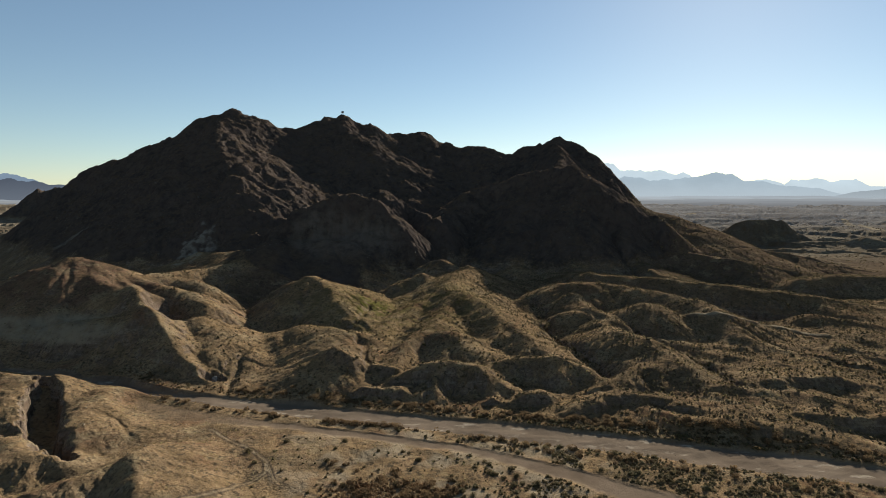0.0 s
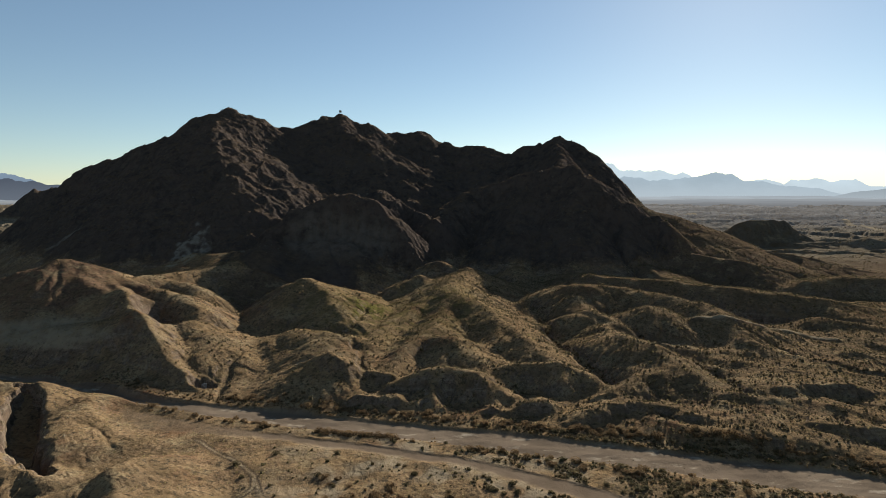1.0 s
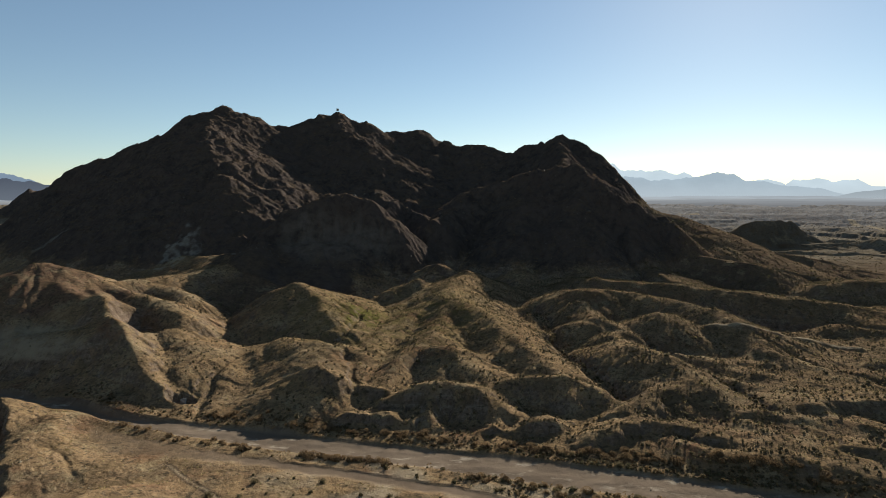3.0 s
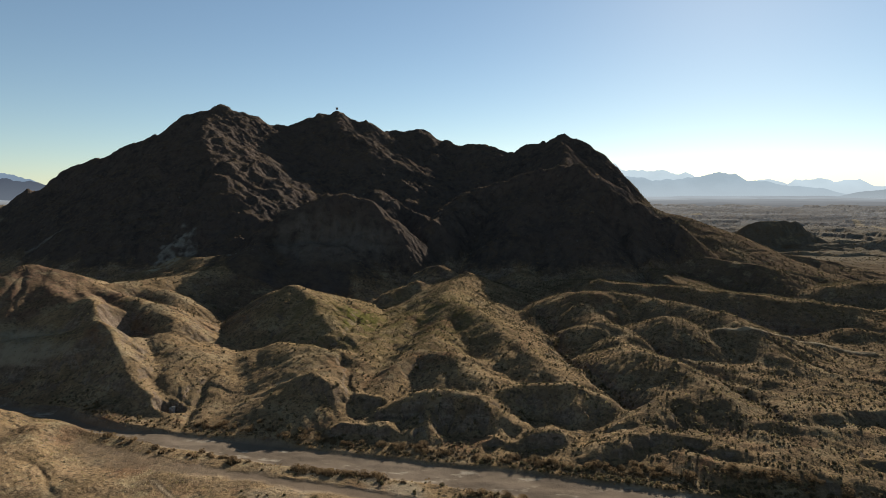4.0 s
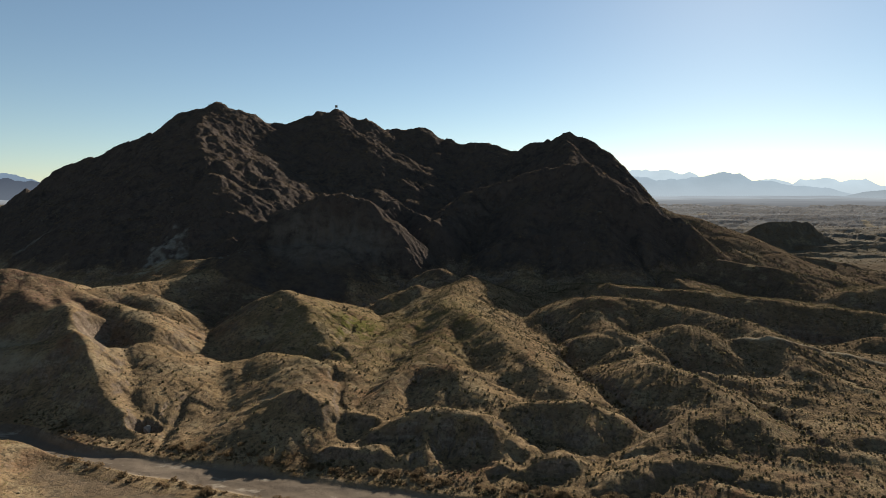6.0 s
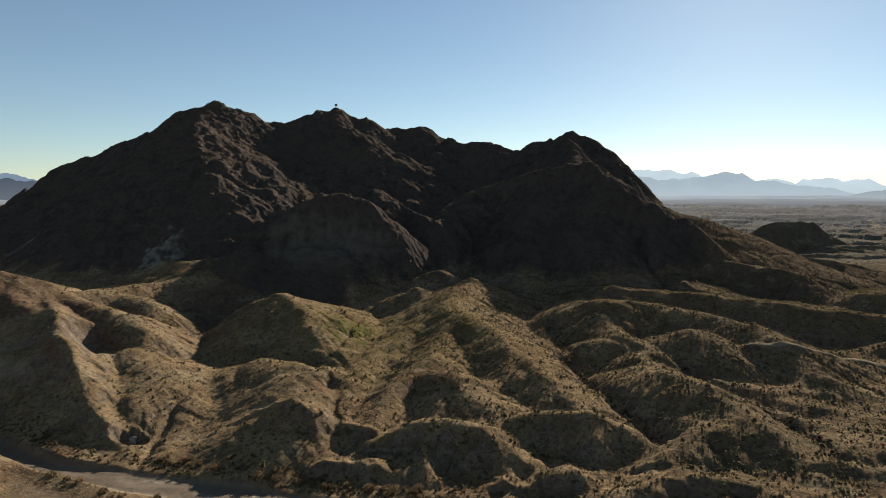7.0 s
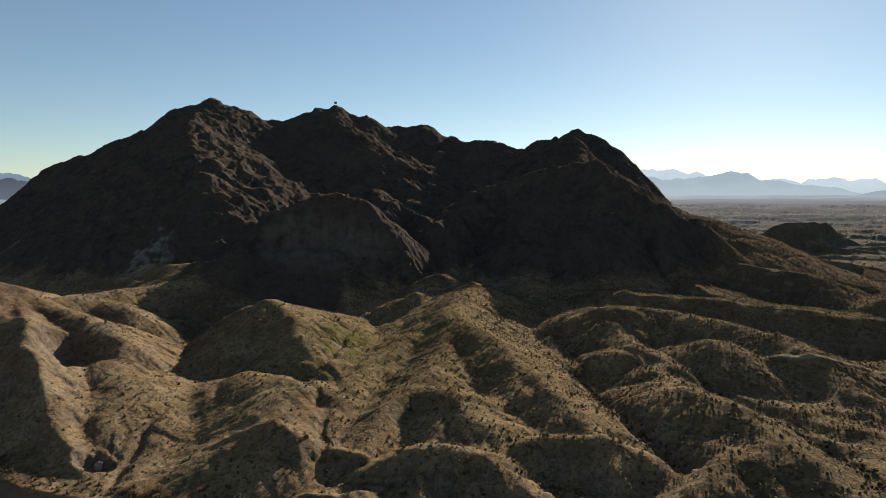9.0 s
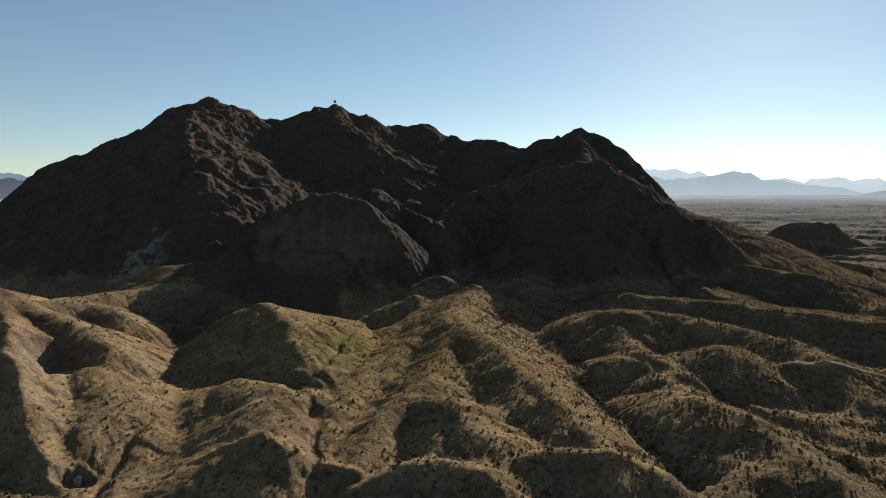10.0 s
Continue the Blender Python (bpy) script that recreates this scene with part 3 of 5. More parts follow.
CURB = [(-48, 212.4), (-30, 207.1), (-12, 201.8), (6, 196.2), (24, 187.8), (40, 178.8), (54, 169.6), (72, 158.0), (95, 143.0)]
TRAIL = [(-86, 210), (-82, 206), (-71, 196), (-63, 189), (-57, 182), (-55, 175.5), (-57.5, 171), (-61, 166.5), (-63, 160), (-70, 150)]
SIDE_TRAIL = [(-57, 182), (-54.5, 177), (-51.5, 170.5), (-47, 166), (-36, 160.5), (-26, 155)]
SLOT = [(-173, 249, 3.0, 5), (-165, 237, 5.4, 9), (-156, 222, 6.0, 10), (-148, 209, 5.4, 10), (-140, 199, 4.6, 9), (-129, 188, 3.2, 7), (-118, 179, 1.8, 4)]
FAR_ROAD = [(1090, 1620), (1003, 1470), (896, 1274), (850, 1159), (815, 1080)]
HILL_TRAIL = [(146, 341), (163, 335), (182, 338), (196, 341), (210, 340), (222, 334)]
GULLIES = [
    [(-97, 252, 1.2, 2.0), (-97, 265, 1.2, 2.4), (-101, 281, 1.2, 2.4), (-102, 295, 1.0, 2.0), (-100, 307, 0.8, 1.5), (-93, 315, 0.6, 1.0)],
    [(62, 404, 1.5, 2.5), (66, 386, 1.8, 3.0), (63, 352, 2.0, 3.5), (61, 340, 2.0, 3.5), (64, 321, 2.2, 4.0), (66, 304, 2.2, 4.0), (70, 283, 2.4, 4.0), (76, 262, 2.5, 3.5)],
    [(103, 340, 1.2, 2.5), (110, 320, 1.6, 3.0), (116, 300, 2.0, 3.5), (124, 283, 2.0, 3.5), (128, 262, 2.0, 3.0), (124, 245, 2.0, 2.5)],
    [(-57, 326, 1.2, 2.0), (-48, 312, 1.4, 2.5), (-40, 295, 1.4, 2.8), (-38, 280, 1.4, 2.8), (-34, 262, 1.4, 2.5)],
    [(-46, 405, 1.0, 1.6), (-46, 380, 1.2, 2.0), (-47, 352, 1.3, 2.4), (-50, 335, 1.3, 2.4), (-57, 326, 1.2, 2.0)],
    [(-166, 206, 2.0, 3.0), (-152, 199, 2.6, 4.5), (-144, 196, 2.2, 4.0)],
    [(-129, 217, 0.5, 0.8), (-122, 211, 0.8, 1.6), (-116, 206, 0.8, 1.6), (-110, 200, 0.6, 1.0)],
    [(-88, 214, 0.5, 0.7), (-97, 204, 0.6, 0.9), (-104, 196, 0.8, 1.2), (-112, 188, 0.8, 1.2)],
    [(150, 412, 4.0, 4.0), (170, 404, 7.0, 7.0), (195, 397, 9.0, 8.0), (220, 390, 10.0, 8.0), (242, 383, 10.0, 7.0), (262, 374, 8.0, 5.0)],
    [(165, 330, 1.0, 2.0), (178, 312, 1.2, 2.2), (186, 290, 1.3, 2.4), (200, 268, 1.3, 2.4), (205, 240, 1.3, 2.0)],
]


def land(x, y):
    """Height, landform number and the weights of pale rock, green flare tint, sand and dirt at each place."""
    wx = x + 2.2 * swell(x, y, 38, 3) + 0.8 * swell(x, y, 13, 4)
    wy = y + 2.2 * swell(x, y, 38, 5) + 0.8 * swell(x, y, 13, 6)
    far = ease(y, 480, 700)
    wx, wy = wx + far * 7 * swell(x, y, 90, 8), wy + far * 7 * swell(x, y, 90, 9)
    wash, run, (half,) = along(x + 1.2 * swell(x, y, 18, 21), y + 1.2 * swell(x, y, 18, 22), WASH)
    edge = wash - half
    beyond = np.clip(edge, 0, 400)
    beds = np.array(WASH)[::-1]
    across = ease(y - np.interp(x, beds[:, 0], beds[:, 1]), -4, 6)
    base = (0.8 - 0.3 * across) * ease(edge, 0, 2.5) + (0.15 + 0.55 * across) * ease(edge, 4, 12) * ease(y, 150, 240) + (0.013 - 0.005 * ease(x, 120, 260)) * beyond * ease(y, 120, 240) + (0.45 + 0.45 * across) * layers(x, y, 60, 4, 0.5, 30) * ease(edge, 2, 20)
    rise = np.clip((y - 900) / 3900, 0, 1)
    base = base * (1 - rise) + rise * (70 + 3 * layers(x, y, 900, 3, 0.5, 33))
    base = base * (1 - 0.75 * ease(y, 3950, 4200))
    # Low rolling ribs on the gravel flats, running down towards the wash.
    ribs = layers((0.55 * x - 0.83 * y) / 2.0 + 4 * swell(x, y, 40, 34), 0.83 * x + 0.55 * y, 44, 3, 0.5, 35, True)
    base = base + (0.5 + 3.2 * ribs) * ease(edge, 1, 16) * ease(x, 40, 110) * ease(y, 165, 215) * (1 - ease(y, 300, 380) * 0.5) * ease(y, 640, 500)
    # Low tables and scarps out on the plain.
    tables = layers(x, y * 1.4, 230, 5, 0.55, 36) + 0.25
    base = base + ease(y, 680, 900) * ease(y, 4200, 2600) * (4.5 * ease(tables, 0.0, 0.12) + 6.0 * ease(tables, 0.42, 0.52) + 1.6 * layers(x, y, 60, 3, 0.5, 37, True))
    height, owner = base.copy(), np.zeros(x.shape, int)
    forms = ["ground"]
    hard, loose = np.full(x.shape, -50.0), base.copy()
    for number, (form, line, left, right, crest, rill, pitch) in enumerate(RIDGES):
        if form not in forms:
            forms.append(form)
        pts = np.array(line, float)
        reach = (pts[:, 2].max() + 15) / max(0.15, min(left, right)) + 20
        box = (x > pts[:, 0].min() - reach) & (x < pts[:, 0].max() + reach) & (y > pts[:, 1].min() - reach) & (y < pts[:, 1].max() + reach)
        if not box.any():
            continue
        u, v = wx[box], wy[box]
        if form.endswith("bank"):
            u, v = u + 2.0 * swell(u, v, 8, 42) + 1.0 * swell(u, v, 3.7, 43), v + 2.6 * swell(u, v, 8, 44) + 1.2 * swell(u, v, 3.7, 45)
        top, way, off = np.full(u.shape, -1e9), np.zeros(u.shape), np.zeros(u.shape)
        spent = 0.0
        for a, b in zip(pts[:-1], pts[1:]):
            step = b[:2] - a[:2]
            span = math.hypot(*step)
            k = np.clip(((u - a[0]) * step[0] + (v - a[1]) * step[1]) / span**2, 0, 1)
            dx, dy = u - a[0] - k * step[0], v - a[1] - k * step[1]
            d = np.hypot(dx, dy)
            lean = np.clip((step[0] * dy - step[1] * dx) / (span * np.maximum(d, 0.01)), -1, 1) * 0.5 + 0.5
            z = a[2] + k * (b[2] - a[2]) - (right + (left - right) * lean) * (np.sqrt(d * d + crest * crest) - crest)
            better = z > top
            top, way, off = np.where(better, z, top), np.where(better, spent + k * span, way), np.where(better, d, off)
            spent += span
        cut = (np.abs(swell(way, off * 0.22, pitch, 40)) + 0.5 * np.abs(swell(way, off * 0.3, pitch * 0.43, 41))) * ease(off, crest, crest + pitch * 0.9)
        top = top - rill * (cut * 1.6 - 0.35 * ease(off, crest, crest + pitch))
        old = height[box]
        soft = 4.0 if form in HARD else 2.0
        blend = np.clip(0.5 + 0.5 * (top - old) / soft, 0, 1)
        height[box] = old + (top - old) * blend + soft * blend * (1 - blend) * 0.5
        side = hard if form in HARD else loose
        side[box] = np.maximum(side[box], top)
        owner[box] = np.where(top > old + 0.3, forms.index(form) * 200 + number, owner[box])
    skirt = ease(x - 0.05 * (y - 600) + 8 * swell(x, y, 40, 46), 240, 212)
    stony = skirt * ease(hard - loose + 3 * swell(x, y, 24, 48), -3, 4) * ease(height + 5 * swell(x, y, 30, 49), 14, 44)
    scree = 0.85 * ease(np.hypot((x + 112) / 62, (y - 478) / 40) + 0.3 * swell(x, y, 30, 47), 1.15, 0.75)
    stony = np.maximum(stony, scree * ease(y, 425, 450))
    height = height + stony * (3.0 * layers(wx, wy, 40, 5, 0.62, 50, True) - 1.2) * ease(y, 440, 560)
    soft_land = ease(edge, 1, 12) * (1 - stony)
    height = height + soft_land * (0.5 * layers(x, y, 16, 4, 0.55, 60) - 0.9 * np.clip(0.22 - np.abs(swell(wx, wy, 30, 64)), 0, 1) * 4 * ease(height, 3, 12))
    ledge = layers(x, y, 13, 4, 0.6, 65)
    height = height + ease(edge, 2, 6) * ease(y, 330, 250) * (0.16 + 0.12 * ease(x, -70, -110)) * (ease(ledge, 0.02, 0.12) + ease(ledge, 0.45, 0.55))
    bed = -0.4 + 0.25 * layers(x, y * 2, 12, 3, 0.5, 70)
    inside = ease(edge, 2.5, -0.5)
    height = height * (1 - inside) + bed * inside
    slot, _, (wide, deep) = along(x + 1.3 * swell(x, y, 8, 71), y + 1.3 * swell(x, y, 8, 72), SLOT)
    slot = slot + 1.5 * swell(x, y, 9, 59) + 0.9 * swell(x, y, 4.2, 67) + 0.5 * swell(x, y, 2.1, 68)
    height = height - deep * ease(slot - wide, 0.5, -1.2)
    for gully in GULLIES:
        line = np.array(gully)
        near = (x > line[:, 0].min() - 20) & (x < line[:, 0].max() + 20) & (y > line[:, 1].min() - 20) & (y < line[:, 1].max() + 20)
        if near.any():
            u, v = x[near], y[near]
            off, _, (wide, deep) = along(u + 1.6 * swell(u, v, 11, 76) + 0.5 * swell(u, v, 4, 78), v + 1.6 * swell(u, v, 11, 77), gully)
            height[near] -= 0.75 * deep * (0.65 * ease(off - wide, 1.1, -0.9) + 0.35 * ease(off - wide, 6.0, 0.0))
    bowl = np.hypot((0.8 * (x + 159) + 0.6 * (y - 329)) / 12.0, (-0.6 * (x + 159) + 0.8 * (y - 329)) / 19.0) + 0.15 * swell(x, y, 9, 79)
    height = height - 7.5 * ease(bowl, 1.15, 0.3)
    hollow = np.hypot((x + 107) / 6.5, (y - 267) / 4.0)
    height = height - 3.0 * ease(hollow, 1.1, 0.55)
    track, _, (broad,) = along(x + 0.8 * swell(x, y, 14, 73), y + 0.8 * swell(x, y, 14, 75), TRACK)
    track = track - broad + 2.2
    trail = np.minimum(along(x, y, TRAIL)[0], along(x, y, SIDE_TRAIL)[0])
    hill_trail, _, _ = along(x, y, HILL_TRAIL)
    dirt = (0.4 + 0.6 * ease(x, -95, -55)) * ease(track + 1.1 * swell(x, y, 7, 55) + 0.6 * swell(x, y, 2.6, 56), 3.6, 0.8)
    way = ease(hill_trail, 3.5, 1.2) * ease(y, 300, 320)
    height = height + 0.8 * way
    rut = 0.9 * ease(np.abs(trail - 0.85), 0.45, 0.15)
    worn_way = 0.7 * ease(trail, 0.5, 0.25)
    flat = ease(track, 7.5 + 6.0 * ease(x, -70, -100), 2.0)
    height = height * (1 - flat) + flat * (0.85 + 0.1 * swell(x, y, 9, 74)) * (1 - inside) + flat * inside * height
    curb, _, _ = along(x + 0.5 * swell(x, y, 5, 69), y + 0.5 * swell(x, y, 4, 66), CURB)
    height = height + 0.35 * ease(curb, 1.0, 0.3) * (0.6 + 0.6 * swell(x, y, 3.0, 63)) * (1 - inside)
    pale = 1.0 * ease(swell(x, y, 5, 61) + 0.5, 0.0, 0.6) * ease(np.hypot((x + 223) / 14, (y - 525) / 27) + 0.5 * swell(x, y, 7, 81), 1.1, 0.8) + 0.6 * ease(np.hypot((x + 381) / 24, (y - 604) / 9) + 0.5 * swell(x, y, 16, 62), 1.1, 0.6)
    pale = np.maximum(pale, 0.9 * ease(np.abs(height - 15 - 3 * swell(x, y, 30, 80)), 6, 2) * ease(np.hypot((x + 235) / 95, (y - 318) / 30), 1.1, 0.7))
    pale = np.maximum(pale, 0.28 * ease(np.hypot((x + 85) / 55, (y - 505) / 32) + 0.3 * swell(x, y, 14, 84), 1.1, 0.6) * ease(height, 30, 44))
    # Where the flare's green tint lies over the central hills and gully.
    green = ease(np.hypot((x + 25) / 75, (y - 370) / 75), 1.2, 0.3) + 2.0 * ease(np.hypot((x + 46) / 14, (y - 372) / 30), 1.1, 0.3) * (1 - stony)
    flats = ease(y, 138, 156) * ease(x, -75, -20) * ease(x, 70, 35) * ease(y + 0.38 * x, 226, 212) * ease(edge, 0, 2) * ease(swell(x, y, 15, 82) + 0.6 * swell(x, y, 6, 83), -0.3, 0.35)
    silt = ease(edge, -2.5, -0.5) * inside * ease(swell(x, y, 22, 86) + 0.4 * swell(x, y, 5, 100), -0.4, 0.1)
    playa = ease(np.hypot((x - 800) / 110, (y - 1760) / 45), 1.1, 0.7) + ease(along(x, y, FAR_ROAD)[0], 9, 5)
    pale = np.maximum(np.maximum(np.maximum(pale, worn_way), 0.75 * flats), np.maximum(silt, playa))
    pale = np.maximum(pale, np.maximum(0.95 * ease(hill_trail, 1.5, 0.9), 0.9 * ease(np.hypot((x + 64) / 6, (y - 284) / 3), 1.1, 0.7)))
    scrub = ease(y + 50 * swell(x, y, 160, 85), 520, 760) * (1 - stony)
    heath = ease(x + 40 * swell(x, y, 90, 87), 20, 150) * ease(edge, 4, 20) * ease(y, 190, 250) * (0.65 + 0.5 * swell(x, y, 45, 88))
    scrub = np.maximum(scrub, np.clip(heath, 0, 0.40) * (1 - stony))
    rubble = 0.85 * ease(x - 0.2 * (y - 560), 150, 200) * ease(y, 470, 520) * ease(y, 900, 760) * (0.7 + 0.5 * swell(x, y, 30, 97)) * (1 - stony)
    # Dark scree left of the round hill, also deepening the bluff's shade by colour.
    rubble = np.maximum(rubble, 0.8 * ease(np.hypot((x + 122) / 30, (y - 428) / 48) + 0.25 * swell(x, y, 20, 98), 1.1, 0.75))
    rust = 0.9 * ease(np.hypot((x + 238) / 72, (y - 362) / 34) + 0.3 * swell(x, y, 22, 99), 1.1, 0.7)
    return height, owner, forms, dict(rust=rust, rubble=np.clip(rubble, 0, 1), stony=stony, pale=pale, green=0.6 * green, wash=inside, track=dirt, rut=rut, scrub=scrub, plain=ease(y + 50 * swell(x, y, 160, 89), 640, 860) * (1 - stony), far_haze=ease(x, -100, 300) * ease(y + 250 * swell(x, y, 500, 92), 850, 1600)), stony, edge, track


def spaced(*runs):
    """Places along a line: (from, to, step at the start, step at the end), end to end."""
    out = []
    for start, stop, a, b in runs:
        count = max(2, int(2 * abs(stop - start) / (a + b)))
        k = np.arange(count) / count
        out.append(start + (stop - start) * (k * (2 * a + (b - a) * k) / (a + b)))
    return np.concatenate(out + [[runs[-1][1]]])


def drained(height, cell):
    """For each cell of a square grid the lowest neighbour, the drop to it and the number of cells that drain through it."""
    rows, cols = height.shape
    edge = np.pad(height, 1, mode="edge")
    index = np.pad(np.arange(height.size).reshape(rows, cols), 1, mode="edge")
    best, to = np.zeros(height.shape), np.arange(height.size).reshape(rows, cols)
    for dy in (-1, 0, 1):
        for dx in (-1, 0, 1):
            if dx or dy:
                fall = (height - edge[1 + dy : rows + 1 + dy, 1 + dx : cols + 1 + dx]) / (cell * math.hypot(dx, dy))
                steeper = fall > best
                best = np.where(steeper, fall, best)
                to = np.where(steeper, index[1 + dy : rows + 1 + dy, 1 + dx : cols + 1 + dx], to)
    to = to.ravel()
    count, at = np.ones(height.size), np.arange(height.size)
    for _ in range(170):
        onward = to[at]
        at = onward[onward != at]
        if not len(at):
            break
        count += np.bincount(at, minlength=height.size)
    return to, best, count.reshape(rows, cols)


def worn(x0, x1, y0, y1, cell, rounds, rate, most, keep, grain):
    """The depth that running water has worn into the land over a square grid."""
    gx, gy = np.meshgrid(np.arange(x0, x1 + 0.1, cell), np.arange(y0, y1 + 0.1, cell))
    first, _, _, _, _, edge, track = land(gx, gy)
    start = first + grain * layers(gx, gy, 9 * cell, 3, 0.6, 90)
    first = start
    h = first.copy()
    for _ in range(rounds):
        to, fall, count = drained(h, cell)
        low = h.ravel()[to].reshape(h.shape)
        pull = rate * np.sqrt(np.minimum(count, 900.0) - 1)
        h = (h + pull * low) / (1 + pull)
        h = np.maximum(h, first - most)
        soft = (np.roll(h, 1, 0) + np.roll(h, -1, 0) + np.roll(h, 1, 1) + np.roll(h, -1, 1)) / 4
        h = h + keep * (soft - h)
    cut = (h - start) * ease(edge, 0, 8) * ease(track, 3, 9) * (0.35 + 0.65 * ease(gx, -230, -130))
    rim = np.minimum(np.minimum(gx - x0, x1 - gx), np.minimum(gy - y0, y1 - gy))
    return x0, y0, cell, cut * ease(rim, 0, 40)


def sampled(x, y, field):
    """Values of a square grid's field at free places, nought outside it."""
    x0, y0, cell, values = field
    u, v = (x - x0) / cell, (y - y0) / cell
    i, j = np.clip(u.astype(int), 0, values.shape[1] - 2), np.clip(v.astype(int), 0, values.shape[0] - 2)
    a, b = u - i, v - j
    z = (values[j, i] * (1 - a) + values[j, i + 1] * a) * (1 - b) + (values[j + 1, i] * (1 - a) + values[j + 1, i + 1] * a) * b
    return np.where((u >= 0) & (v >= 0) & (u < values.shape[1] - 1) & (v < values.shape[0] - 1), z, 0)


ROW = spaced((-900, 60, 90, 40), (60, 150, 30, 2), (150, 330, 0.75, 0.75), (330, 560, 0.75, 1.1), (560, 960, 1.2, 1.9), (960, 1600, 3, 12), (1600, 4900, 14, 110))
SIDE = np.concatenate([-1 - np.geomspace(8.0, 0.02, 16), np.linspace(-1, 1, 900), 1 + np.geomspace(0.02, 8.0, 16)])
HALF = 0.79 * np.maximum(ROW, 150) + 25
YY = np.repeat(ROW[:, None], len(SIDE), 1)
XX = SIDE[None] * HALF[:, None]
HEIGHT, OWNER, FORMS, FIELDS, STONY, EDGE, _ = land(XX, YY)
HILL_WEAR = worn(-330, 460, 140, 560, 1.0, 8, 0.027, 2.6, 0.10, 0.7)
CRAG_WEAR = worn(-620, 520, 430, 980, 2.0, 7, 0.022, 7.0, 0.08, 2.4)
HEIGHT = HEIGHT + sampled(XX, YY, HILL_WEAR) * (1 - STONY) + sampled(XX, YY, CRAG_WEAR) * STONY


def on_sheet(x, y, values):
    """Values of the ground sheet at free places."""
    r = np.clip(np.searchsorted(ROW, y) - 1, 0, len(ROW) - 2)
    k = (y - ROW[r]) / (ROW[r + 1] - ROW[r])
    out = 0
    for row, weight in ((r, 1 - k), (r + 1, k)):
        side = x / HALF[row]
        c = np.clip(np.searchsorted(SIDE, side) - 1, 0, len(SIDE) - 2)
        m = np.clip((side - SIDE[c]) / (SIDE[c + 1] - SIDE[c]), 0, 1)
        out = out + weight * (values[row, c] * (1 - m) + values[row, c + 1] * m)
    return out


# ---- the ground sheet, cut into its landforms ----
def sheet_normals():
    """Normals over the whole sheet, so that the cut pieces meet without a seam."""
    p = np.stack([XX, YY, HEIGHT], -1)
    du, dv = np.gradient(p, axis=1), np.gradient(p, axis=0)
    n = np.cross(du, dv)
    return n / np.linalg.norm(n, axis=-1, keepdims=True)


NORMALS = sheet_normals()
INDEX = np.arange(XX.size).reshape(XX.shape)
QUADS = np.stack([INDEX[:-1, :-1], INDEX[:-1, 1:], INDEX[1:, 1:], INDEX[1:, :-1]], -1).reshape(-1, 4)
QUAD_OWNER = OWNER.ravel()[QUADS[:, 0]]
QUAD_LINE = QUAD_OWNER % 200
QUAD_OWNER = QUAD_OWNER // 200
QUAD_OWNER = np.where(FIELDS["wash"].ravel()[QUADS[:, 0]] > 0.5, -1, QUAD_OWNER)


def mesh_of(name, points, faces, material, normals=None, fields=None):
    """One mesh from arrays of places and faces."""
    mesh = bpy.data.meshes.new(name)
    sides = faces.shape[1]
    mesh.vertices.add(len(points))
    mesh.vertices.foreach_set("co", points.astype(np.float32).ravel())
    mesh.loops.add(faces.size)
    mesh.loops.foreach_set("vertex_index", faces.astype(np.int32).ravel())
    mesh.polygons.add(len(faces))
    mesh.polygons.foreach_set("loop_start", np.arange(0, faces.size, sides, dtype=np.int32))
    mesh.update(calc_edges=True)
    mesh.polygons.foreach_set("use_smooth", np.full(len(faces), normals is not None))
    for key, values in (fields or {}).items():
        mesh.attributes.new(key, "FLOAT", "POINT").data.foreach_set("value", values.astype(np.float32))
    mesh.materials.append(material)
    if normals is not None:
        mesh.normals_split_custom_set_from_vertices(normals.astype(np.float32).tolist())
    return mesh


def piece(name, mask, material):
    quads = QUADS[mask]
    used, faces = np.unique(quads, return_inverse=True)
    points = np.stack([XX.ravel()[used], YY.ravel()[used], HEIGHT.ravel()[used]], -1)
    fields = {key: values.ravel()[used] for key, values in FIELDS.items()}
    return new(name, mesh_of(name, points, faces.reshape(-1, 4), material, NORMALS.reshape(-1, 3)[used], fields))


